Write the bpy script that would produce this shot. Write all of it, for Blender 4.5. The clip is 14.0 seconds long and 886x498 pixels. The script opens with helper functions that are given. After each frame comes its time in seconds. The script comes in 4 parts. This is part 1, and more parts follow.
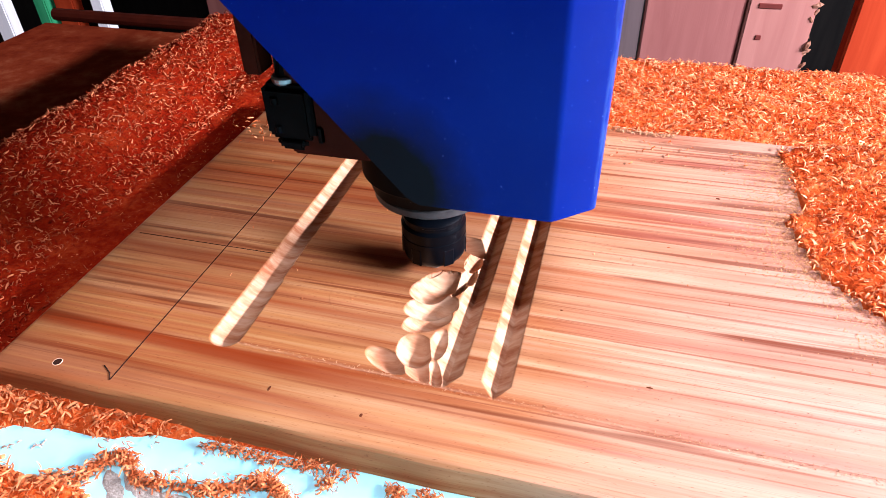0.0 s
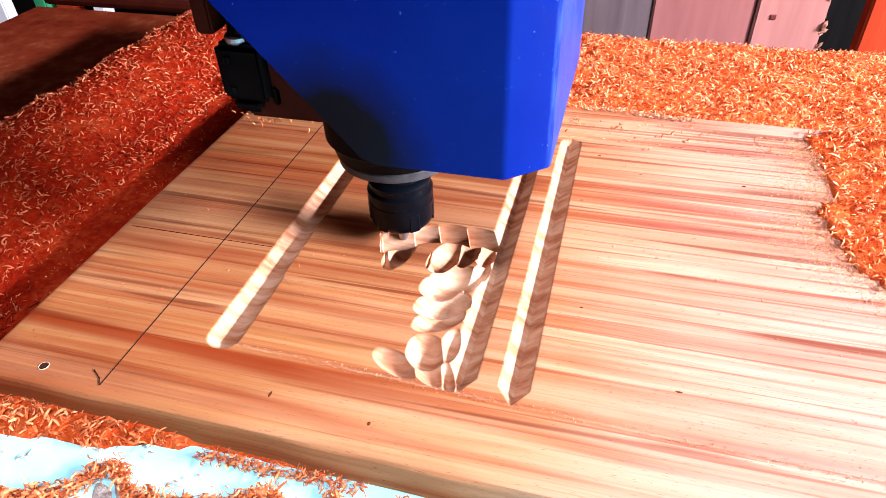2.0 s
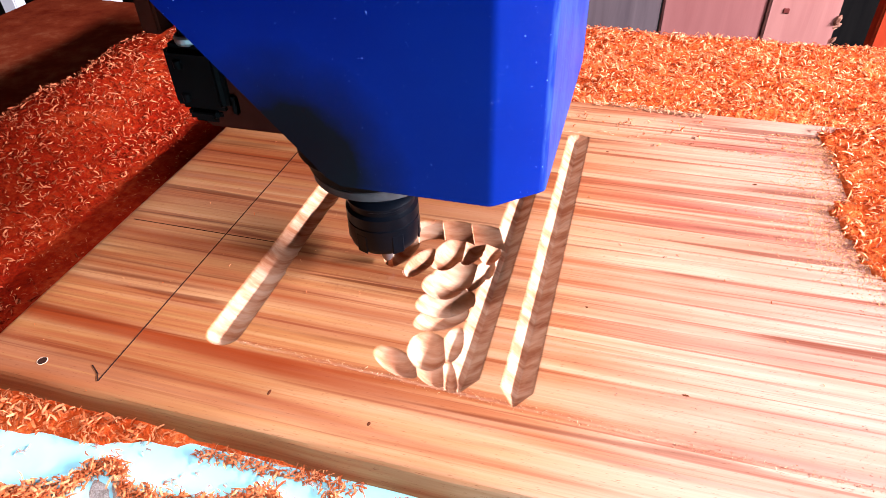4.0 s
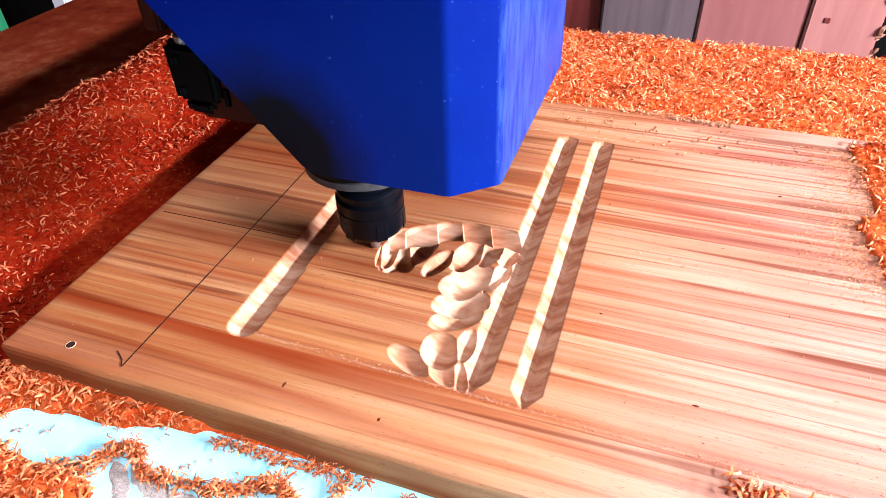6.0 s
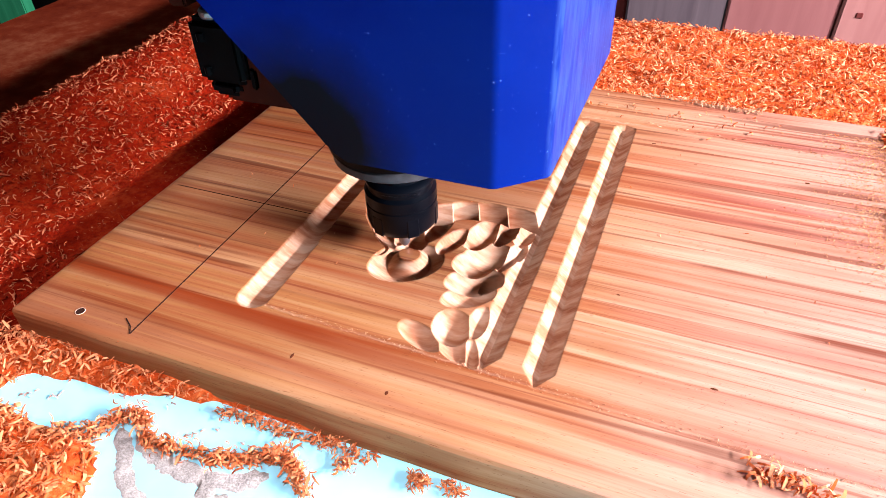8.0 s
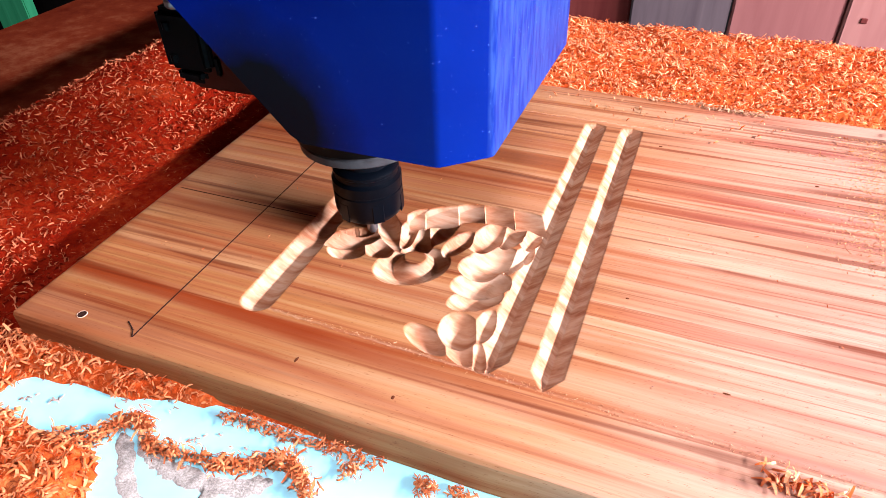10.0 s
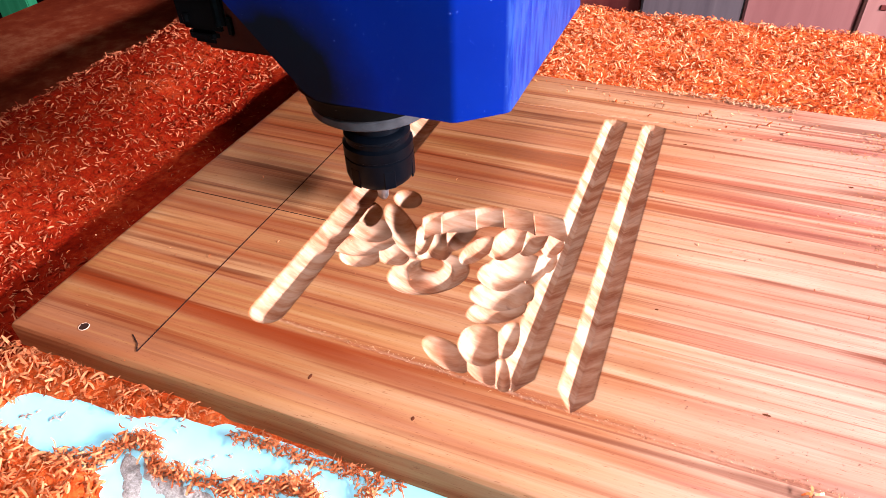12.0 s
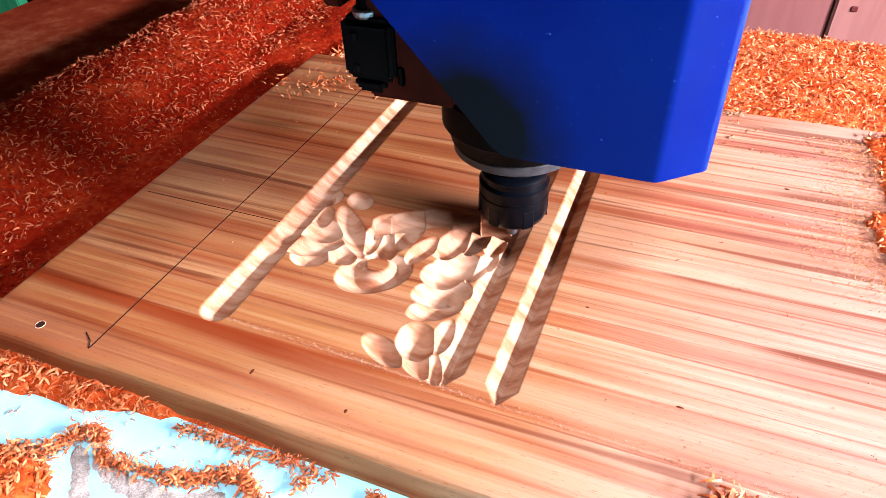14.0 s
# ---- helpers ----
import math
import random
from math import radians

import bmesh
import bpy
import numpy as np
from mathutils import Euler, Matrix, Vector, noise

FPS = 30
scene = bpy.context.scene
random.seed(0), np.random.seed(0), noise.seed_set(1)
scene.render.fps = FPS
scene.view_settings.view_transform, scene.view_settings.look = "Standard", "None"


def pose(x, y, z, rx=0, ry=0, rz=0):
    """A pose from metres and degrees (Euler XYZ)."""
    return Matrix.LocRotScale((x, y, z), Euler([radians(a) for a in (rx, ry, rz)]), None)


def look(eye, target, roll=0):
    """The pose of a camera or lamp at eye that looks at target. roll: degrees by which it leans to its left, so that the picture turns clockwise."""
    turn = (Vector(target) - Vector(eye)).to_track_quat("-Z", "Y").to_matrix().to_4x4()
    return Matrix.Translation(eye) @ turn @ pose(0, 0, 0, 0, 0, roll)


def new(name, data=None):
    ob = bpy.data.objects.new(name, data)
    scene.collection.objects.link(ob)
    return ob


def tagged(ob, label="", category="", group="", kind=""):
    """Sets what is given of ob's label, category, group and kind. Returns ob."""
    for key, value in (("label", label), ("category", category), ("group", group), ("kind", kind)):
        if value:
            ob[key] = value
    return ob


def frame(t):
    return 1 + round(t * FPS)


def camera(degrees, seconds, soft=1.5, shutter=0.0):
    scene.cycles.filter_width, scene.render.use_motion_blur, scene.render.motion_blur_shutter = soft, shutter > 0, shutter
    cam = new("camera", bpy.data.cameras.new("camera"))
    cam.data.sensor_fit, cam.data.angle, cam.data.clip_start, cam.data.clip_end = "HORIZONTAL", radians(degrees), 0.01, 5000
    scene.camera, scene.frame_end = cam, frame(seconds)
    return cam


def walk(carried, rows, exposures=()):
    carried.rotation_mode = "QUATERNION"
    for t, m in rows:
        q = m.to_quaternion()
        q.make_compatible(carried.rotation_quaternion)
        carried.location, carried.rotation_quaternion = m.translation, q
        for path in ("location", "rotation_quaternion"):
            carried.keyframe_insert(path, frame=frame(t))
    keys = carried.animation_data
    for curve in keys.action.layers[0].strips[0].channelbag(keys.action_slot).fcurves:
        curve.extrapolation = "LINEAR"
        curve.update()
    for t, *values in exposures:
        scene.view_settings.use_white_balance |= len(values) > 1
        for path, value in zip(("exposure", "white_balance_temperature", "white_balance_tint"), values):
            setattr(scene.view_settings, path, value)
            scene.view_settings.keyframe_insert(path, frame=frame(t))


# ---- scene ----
cam = camera(67.8, 14.0, soft=0.9)
PATH = [
    (0, (0.0339, -0.1922, 0.2319), (-0.0756, 0.1917, -0.0692), -1.51),
    (0.5, (0.0328, -0.1733, 0.2272), (-0.0768, 0.2112, -0.0730), -1.68),
    (1, (0.0343, -0.1683, 0.2233), (-0.0756, 0.2134, -0.0803), -1.79),
    (1.5, (0.0270, -0.1691, 0.2183), (-0.0813, 0.2105, -0.0886), -1.68),
    (2, (0.0242, -0.1740, 0.2216), (-0.0855, 0.2030, -0.0879), -1.99),
    (2.5, (0.0240, -0.1757, 0.2248), (-0.0851, 0.1993, -0.0874), -1.78),
    (3, (0.0195, -0.1692, 0.2200), (-0.0905, 0.2037, -0.0943), -1.83),
    (5.5, (0.0334, -0.1679, 0.2203), (-0.0956, 0.2008, -0.0918), -2.09),
    (6, (0.0315, -0.1693, 0.2225), (-0.1047, 0.1966, -0.0898), -2.08),
    (6.5, (0.0317, -0.1689, 0.2176), (-0.1089, 0.1947, -0.0955), -1.97),
    (7, (0.0332, -0.1764, 0.2172), (-0.1110, 0.1852, -0.0967), -1.80),
    (7.5, (0.0342, -0.1713, 0.2131), (-0.1139, 0.1893, -0.1001), -1.86),
    (10, (0.0309, -0.1698, 0.2054), (-0.1204, 0.1940, -0.1024), -1.93),
    (10.5, (0.0292, -0.1659, 0.2076), (-0.1238, 0.1971, -0.1003), -1.99),
    (11, (0.0178, -0.1433, 0.2053), (-0.1327, 0.2180, -0.1058), -2.03),
    (11.5, (0.0169, -0.1519, 0.2031), (-0.1330, 0.2071, -0.1109), -2.09),
    (12, (0.0171, -0.1556, 0.2039), (-0.1334, 0.2014, -0.1122), -2.19),
    (12.5, (0.0178, -0.1527, 0.2046), (-0.1329, 0.2022, -0.1137), -2.34),
    (13, (0.0170, -0.1548, 0.2074), (-0.1330, 0.2004, -0.1110), -2.15),
    (13.5, (0.0146, -0.1532, 0.2111), (-0.1350, 0.2015, -0.1079), -2.12),
    (14, (0.0456, -0.1542, 0.2128), (-0.1038, 0.2016, -0.1051), -2.23),
]
walk(cam, [(t, look(eye, target, roll)) for t, eye, target, roll in PATH], [(0, 0.08), (0.5, 0.30), (1, 0.56), (2.5, 0.36), (3, 0.36), (5.5, 0.28), (7.5, 0.16), (10, 0.12), (12, 0.13), (13, 0.0), (14, 0.22)])

# ---- light ----
world = bpy.data.worlds.new("workshop_sky")
scene.world = world
world.use_nodes = True
wn = world.node_tree.nodes
sky = wn.new("ShaderNodeTexSky")
sky.sky_type, sky.sun_disc = "NISHITA", False
sky.sun_elevation, sky.sun_rotation = radians(48), radians(75)
wn["Background"].inputs["Strength"].default_value = 0.03
world.node_tree.links.new(sky.outputs[0], wn["Background"].inputs["Color"])


def opening_light(name, eye, target, wide, high, watts, tint):
    """Daylight that falls in through an opening of the shed."""
    data = bpy.data.lights.new(name, "AREA")
    data.shape, data.size, data.size_y, data.energy, data.color = "RECTANGLE", wide, high, watts, tint
    ob = new(name, data)
    ob.matrix_world = look(eye, target)
    return ob


SKYLIGHT, DOORWAY = (0.25, -0.50, 1.143), (1.22, 0.12, 0.490)
opening_light("skylight_light", SKYLIGHT, (0.0, 0.0, 0), 0.30, 0.04, 15.2, (0.97, 0.945, 1.13))
opening_light("window_light", DOORWAY, (-0.05, 0.05, 0), 0.70, 0.06, 97.0, (0.97, 0.945, 1.13))


# ---- materials ----
def material(name, rough=0.6, metal=0.0, spec=0.5):
    m = bpy.data.materials.new(name)
    m.use_nodes = True
    nt = m.node_tree
    b = nt.nodes["Principled BSDF"]
    b.inputs["Roughness"].default_value = rough
    b.inputs["Metallic"].default_value = metal
    b.inputs["Specular IOR Level"].default_value = spec
    return m, nt, b


def node(nt, kind, **values):
    n = nt.nodes.new(kind)
    for key, v in values.items():
        n.inputs[key].default_value = v
    return n


def ramp(nt, fac, stops):
    r = nt.nodes.new("ShaderNodeValToRGB")
    e = r.color_ramp.elements
    while len(e) < len(stops):
        e.new(0.5)
    for el, (p, c) in zip(e, stops):
        el.position, el.color = p, (*c, 1)
    nt.links.new(fac, r.inputs["Fac"])
    return r.outputs["Color"]


def mapped(nt, scale, kind="Object", rot=(0, 0, 0)):
    tc = nt.nodes.new("ShaderNodeTexCoord")
    mp = nt.nodes.new("ShaderNodeMapping")
    mp.inputs["Scale"].default_value = scale
    mp.inputs["Rotation"].default_value = rot
    nt.links.new(tc.outputs[kind], mp.inputs["Vector"])
    return mp.outputs["Vector"]


def noise_tex(nt, vec, scale, detail=4.0, rough=0.55, dist=0.0):
    n = node(nt, "ShaderNodeTexNoise", Scale=scale, Detail=detail, Roughness=rough, Distortion=dist)
    nt.links.new(vec, n.inputs["Vector"])
    return n.outputs["Fac"]


def mix(nt, fac, a, b, how="MIX"):
    m = nt.nodes.new("ShaderNodeMix")
    m.data_type, m.blend_type = "RGBA", how
    for sock, v in ((m.inputs[0], fac), (m.inputs[6], a), (m.inputs[7], b)):
        if isinstance(v, (int, float)):
            sock.default_value = v
        elif isinstance(v, tuple):
            sock.default_value = (*v, 1)
        else:
            nt.links.new(v, sock)
    return m.outputs[2]


def bump(nt, b, height, strength=0.3, distance=0.001):
    n = node(nt, "ShaderNodeBump", Strength=strength, Distance=distance)
    nt.links.new(height, n.inputs["Height"])
    nt.links.new(n.outputs["Normal"], b.inputs["Normal"])


def math_node(nt, op, a, b=0.0, clamp=False):
    n = nt.nodes.new("ShaderNodeMath")
    n.operation, n.use_clamp = op, clamp
    for sock, v in zip(n.inputs, (a, b)):
        if isinstance(v, (int, float)):
            sock.default_value = v
        else:
            nt.links.new(v, sock)
    return n.outputs[0]


def wood_board_material():
    """Reddish plank with long streaks along x; freshly cut wood below the planed face is paler."""
    m, nt, b = material("striped_wood", 0.31, spec=0.42)
    turn = (0, 0, 0.03)
    wide = noise_tex(nt, mapped(nt, (0.9, 17, 17), rot=turn), 1.0, 3, 0.55, 1.1)
    fine = noise_tex(nt, mapped(nt, (2.6, 100, 100), rot=turn), 1.0, 4, 0.6, 0.5)
    hair = noise_tex(nt, mapped(nt, (14, 900, 900), rot=turn), 1.0, 2, 0.6)
    vein = noise_tex(nt, mapped(nt, (3.4, 120, 120), rot=(0, 0, 0.036)), 1.0, 2, 0.5, 0.8)
    zone = noise_tex(nt, mapped(nt, (3.0, 7.0, 7.0)), 1.0, 2, 0.5, 0.5)
    both = math_node(nt, "ADD", math_node(nt, "MULTIPLY", wide, 0.70), math_node(nt, "MULTIPLY", fine, 0.30))
    planed = ramp(nt, both, [(0.37, (0.075, 0.008, 0.004)), (0.425, (0.23, 0.038, 0.018)), (0.465, (0.42, 0.185, 0.095)), (0.51, (0.54, 0.345, 0.225)), (0.55, (0.46, 0.235, 0.130)), (0.61, (0.15, 0.022, 0.010))])
    yellow = ramp(nt, both, [(0.37, (0.15, 0.028, 0.007)), (0.44, (0.38, 0.105, 0.030)), (0.53, (0.60, 0.27, 0.115)), (0.62, (0.30, 0.065, 0.018))])
    planed = mix(nt, ramp(nt, zone, [(0.40, (0, 0, 0)), (0.62, (0.6, 0.6, 0.6))]), planed, yellow)
    # broad figure of the plank: heartwood bands towards the left and front, a tan middle, paler and pinker to the right
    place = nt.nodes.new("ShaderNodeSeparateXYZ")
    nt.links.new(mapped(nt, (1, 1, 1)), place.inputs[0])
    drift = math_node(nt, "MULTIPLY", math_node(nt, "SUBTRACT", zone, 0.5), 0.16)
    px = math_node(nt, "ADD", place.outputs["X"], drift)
    right_zone = math_node(nt, "MULTIPLY", math_node(nt, "SUBTRACT", px, 0.01), 7.0, True)
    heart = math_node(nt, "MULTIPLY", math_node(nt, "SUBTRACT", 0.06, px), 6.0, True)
    # heartwood bands: (distance from the front edge in mm, strength)
    bands = [(0, 3), (8, 1), (13, 7), (16, 2), (22, 2), (27, 9), (33, 10), (38, 1), (49, 1), (57, 7), (62, 1), (71, 8), (79, 1), (92, 3), (99, 8), (105, 2), (122, 2), (137, 7), (145, 2), (166, 3), (186, 8), (194, 2), (218, 3), (233, 7), (242, 2), (268, 5), (287, 2), (318, 6)]
    sway = noise_tex(nt, mapped(nt, (2.2, 5, 5)), 1.0, 2, 0.5)
    shift = math_node(nt, "ADD", math_node(nt, "MULTIPLY", math_node(nt, "SUBTRACT", sway, 0.5), 0.026), math_node(nt, "MULTIPLY", math_node(nt, "SUBTRACT", fine, 0.5), 0.012))
    across = math_node(nt, "ADD", math_node(nt, "ADD", place.outputs["Y"], 0.037), math_node(nt, "ADD", shift, math_node(nt, "MULTIPLY", place.outputs["X"], 0.03)))
    band = ramp(nt, math_node(nt, "DIVIDE", across, 0.319), [(mm / 319, (v / 10, v / 10, v / 10)) for mm, v in bands])
    mid = noise_tex(nt, mapped(nt, (1.7, 62, 62), rot=(0, 0, 0.035)), 1.0, 4, 0.55, 0.7)
    blend = math_node(nt, "ADD", math_node(nt, "MULTIPLY", mid, 0.62), math_node(nt, "MULTIPLY", fine, 0.38))
    core = ramp(nt, blend, [(0.37, (0.13, 0.015, 0.004)), (0.435, (0.28, 0.065, 0.016)), (0.49, (0.34, 0.150, 0.042)), (0.54, (0.42, 0.250, 0.115)), (0.59, (0.28, 0.105, 0.030)), (0.66, (0.20, 0.035, 0.010))])
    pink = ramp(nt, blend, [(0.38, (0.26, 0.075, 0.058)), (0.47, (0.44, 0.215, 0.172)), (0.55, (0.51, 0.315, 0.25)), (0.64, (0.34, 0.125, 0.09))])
    planed = mix(nt, math_node(nt, "MULTIPLY", heart, 0.55), planed, (0.47, 0.265, 0.112))
    planed = mix(nt, math_node(nt, "MULTIPLY", heart, 0.52), planed, core)
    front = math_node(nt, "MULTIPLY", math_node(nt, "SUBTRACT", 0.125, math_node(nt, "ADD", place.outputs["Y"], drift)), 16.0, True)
    planed = mix(nt, math_node(nt, "MULTIPLY", right_zone, 0.74), planed, pink)
    # palest towards the right front
    planed = mix(nt, math_node(nt, "MULTIPLY", math_node(nt, "MULTIPLY", right_zone, front), 0.66), planed, (0.51, 0.335, 0.255))
    planed = mix(nt, math_node(nt, "MULTIPLY", band, math_node(nt, "ADD", math_node(nt, "MULTIPLY", heart, 0.88), 0.08)), planed, (0.215, 0.030, 0.006))
    planed = mix(nt, math_node(nt, "MULTIPLY", hair, 0.85), planed, (0.74, 0.62, 0.53), "MULTIPLY")
    planed = mix(nt, ramp(nt, vein, [(0.595, (0, 0, 0)), (0.68, (0.65, 0.65, 0.65))]), planed, (0.085, 0.010, 0.002))
    thin = noise_tex(nt, mapped(nt, (2.1, 310, 310), rot=(0, 0, 0.033)), 1.0, 3, 0.55, 0.5)
    planed = mix(nt, ramp(nt, thin, [(0.56, (0, 0, 0)), (0.66, (0.62, 0.62, 0.62))]), planed, (0.150, 0.026, 0.009))
    cloud = noise_tex(nt, mapped(nt, (7, 26, 26)), 1.0, 3, 0.55)
    planed = mix(nt, ramp(nt, cloud, [(0.36, (0.40, 0.40, 0.40)), (0.56, (0, 0, 0))]), planed, (0.62, 0.42, 0.30), "MULTIPLY")
    pore = noise_tex(nt, mapped(nt, (210, 2300, 2300), rot=turn), 1.0, 1, 0.5)
    planed = mix(nt, ramp(nt, pore, [(0.66, (0, 0, 0)), (0.74, (0.55, 0.55, 0.55))]), planed, (0.14, 0.03, 0.01))
    soft = noise_tex(nt, mapped(nt, (30, 160, 60), rot=turn), 1.0, 4, 0.6)
    fresh = ramp(nt, soft, [(0.36, (0.34, 0.132, 0.066)), (0.48, (0.48, 0.250, 0.145)), (0.62, (0.60, 0.390, 0.255))])
    fresh = mix(nt, 0.24, fresh, planed)
    tc = nt.nodes.new("ShaderNodeTexCoord")
    sep = nt.nodes.new("ShaderNodeSeparateXYZ")
    nt.links.new(tc.outputs["Object"], sep.inputs[0])
    inside = nt.nodes.new("ShaderNodeMapRange")
    for key, v in (("From Min", -0.0001), ("From Max", -0.0011), ("To Min", 0.0), ("To Max", 1.0)):
        inside.inputs[key].default_value = v
    nt.links.new(sep.outputs["Z"], inside.inputs["Value"])
    deep = nt.nodes.new("ShaderNodeMath")
    deep.operation = "GREATER_THAN"
    nt.links.new(sep.outputs["Y"], deep.inputs[0])
    deep.inputs[1].default_value = -0.006
    cut = math_node(nt, "MULTIPLY", inside.outputs[0], deep.outputs[0])
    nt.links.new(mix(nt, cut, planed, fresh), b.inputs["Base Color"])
    nt.links.new(math_node(nt, "ADD", math_node(nt, "MULTIPLY", inside.outputs[0], 0.45), math_node(nt, "ADD", math_node(nt, "MULTIPLY", fine, 0.16), 0.24)), b.inputs["Roughness"])
    nt.links.new(math_node(nt, "SUBTRACT", 0.15, math_node(nt, "MULTIPLY", inside.outputs[0], 0.13)), b.inputs["Specular IOR Level"])
    bump(nt, b, math_node(nt, "ADD", fine, hair), 0.12, 0.0006)
    return m


def shaving_material(name, light, dark):
    m, nt, b = material(name, 0.75, spec=0.03)
    geo = nt.nodes.new("ShaderNodeNewGeometry")
    c = ramp(nt, geo.outputs["Random Per Island"], [(0.0, tuple(q * 0.7 for q in dark)), (0.25, dark), (0.55, tuple((p + q) / 2 for p, q in zip(light, dark))), (0.8, light), (1.0, tuple(min(0.85, p * 1.25) for p in light))])
    n = noise_tex(nt, mapped(nt, (900, 900, 900)), 1.0, 2)
    nt.links.new(mix(nt, math_node(nt, "MULTIPLY", n, 0.5), c, dark), b.inputs["Base Color"])
    return m


def dust_material(name, stops, scale=220.0, rough=0.9, depth=0.003):
    m, nt, b = material(name, rough, spec=0.03)
    v = mapped(nt, (1, 1, 1))
    big = noise_tex(nt, v, scale / 9, 4, 0.6)
    small = noise_tex(nt, v, scale, 5, 0.7)
    nt.links.new(ramp(nt, math_node(nt, "ADD", math_node(nt, "MULTIPLY", big, 0.45), math_node(nt, "MULTIPLY", small, 0.55)), stops), b.inputs["Base Color"])
    bump(nt, b, small, 0.8, depth)
    return m


def painted(name, base, other, scale, rough, metal=0.0, flecks=None, fleck_scale=260.0, cut=0.70, dark_spot=None):
    m, nt, b = material(name, rough, metal)
    v = mapped(nt, (1, 1, 1))
    n = noise_tex(nt, v, scale, 5, 0.6)
    c = ramp(nt, n, [(0.3, base), (0.7, other)])
    if flecks:
        f = noise_tex(nt, v, fleck_scale, 2, 0.5)
        mask = ramp(nt, f, [(cut, (0, 0, 0)), (cut + 0.03, (1, 1, 1))])
        c = mix(nt, mask, c, flecks)
    # near-black round the given point, fading outwards
    if dark_spot:
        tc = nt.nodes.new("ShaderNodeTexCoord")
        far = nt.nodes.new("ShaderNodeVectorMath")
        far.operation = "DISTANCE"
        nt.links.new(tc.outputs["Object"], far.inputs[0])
        far.inputs[1].default_value = dark_spot
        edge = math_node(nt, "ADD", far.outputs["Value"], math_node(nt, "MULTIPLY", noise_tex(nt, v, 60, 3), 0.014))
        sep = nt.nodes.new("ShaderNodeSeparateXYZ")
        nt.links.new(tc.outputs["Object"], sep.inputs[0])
        # scrapes on the front face, their pale colour also carrying the window's sheen
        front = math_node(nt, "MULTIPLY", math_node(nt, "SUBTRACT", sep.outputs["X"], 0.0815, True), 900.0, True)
        scrape_sheen = ramp(nt, noise_tex(nt, mapped(nt, (90, 420, 60), rot=(0.5, 0, 0)), 1.0, 3, 0.6), [(0.40, (0.08, 0.08, 0.08)), (0.60, (0.35, 0.35, 0.35))])
        c = mix(nt, math_node(nt, "MULTIPLY", front, scrape_sheen), c, (0.045, 0.10, 0.27))
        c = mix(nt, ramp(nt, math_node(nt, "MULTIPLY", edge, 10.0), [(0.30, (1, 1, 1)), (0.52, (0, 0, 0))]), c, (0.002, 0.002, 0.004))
    nt.links.new(c, b.inputs["Base Color"])
    bump(nt, b, noise_tex(nt, v, scale * 12, 3), 0.08, 0.0005)
    return m


def plank_material(name, a, c, along=(40, 40, 3)):
    m, nt, b = material(name, 0.7, spec=0.08)
    n = noise_tex(nt, mapped(nt, along), 1.0, 5, 0.6, 0.5)
    nt.links.new(ramp(nt, n, [(0.3, a), (0.7, c)]), b.inputs["Base Color"])
    bump(nt, b, n, 0.3, 0.002)
    return m


WOOD = wood_board_material()
SHAVING = shaving_material("orange_shavings", (0.78, 0.37, 0.18), (0.54, 0.095, 0.022))
GREY_CHIP = shaving_material("brown_grey_chips", (0.45, 0.28, 0.20), (0.16, 0.10, 0.09))
FRONT_CHIP = shaving_material("fresh_orange_shavings", (0.66, 0.26, 0.11), (0.46, 0.10, 0.03))
FUZZ = shaving_material("pale_fuzz", (0.58, 0.36, 0.22), (0.44, 0.21, 0.10))
DUST = dust_material("orange_sawdust", [(0.3, (0.32, 0.020, 0.003)), (0.5, (0.52, 0.075, 0.014)), (0.7, (0.68, 0.20, 0.06))])
# darker copy of the orange sawdust: the shadow left of the board as colour
SHADED_DUST = dust_material("shaded_sawdust", [(0.3, (0.12, 0.003, 0.001)), (0.5, (0.22, 0.010, 0.002)), (0.7, (0.34, 0.042, 0.010))])
GREY_DUST = dust_material("grey_dust", [(0.35, (0.16, 0.14, 0.12)), (0.5, (0.42, 0.37, 0.32)), (0.65, (0.70, 0.64, 0.56))], 1300, 0.95, 0.002)
BARE = dust_material("dusty_red_bed", [(0.35, (0.085, 0.004, 0.001)), (0.52, (0.17, 0.015, 0.004)), (0.72, (0.28, 0.07, 0.03))], 45, 0.85, 0.001)
SIDE_DUST = dust_material("fine_brown_dust", [(0.35, (0.12, 0.010, 0.003)), (0.52, (0.20, 0.030, 0.010)), (0.72, (0.34, 0.110, 0.048))], 45, 0.85, 0.001)
TABLE = painted("pale_blue_paint", (0.30, 0.74, 0.82), (0.40, 0.80, 0.86), 14, 0.45, 0.0, (0.22, 0.27, 0.30), 120, 0.71)
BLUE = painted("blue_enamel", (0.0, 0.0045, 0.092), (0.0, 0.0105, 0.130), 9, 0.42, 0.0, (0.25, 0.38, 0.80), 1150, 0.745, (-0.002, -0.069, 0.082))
BLUE.node_tree.nodes["Principled BSDF"].inputs["Specular IOR Level"].default_value = 0.025
BLUE.node_tree.nodes["Principled BSDF"].inputs["Coat Weight"].default_value = 0.04
BLUE.node_tree.nodes["Principled BSDF"].inputs["Coat Roughness"].default_value = 0.22
BLACK = painted("black_plastic", (0.0015, 0.0015, 0.0018), (0.003, 0.003, 0.003), 60, 0.5, 0.0, (0.05, 0.045, 0.04), 420, 0.76)
NUT = painted("black_oxide_steel", (0.0006, 0.0012, 0.0025), (0.0012, 0.0022, 0.004), 80, 0.35, 0.0)
STEEL = painted("brushed_steel", (0.30, 0.28, 0.28), (0.42, 0.40, 0.40), 120, 0.38, 0.9)
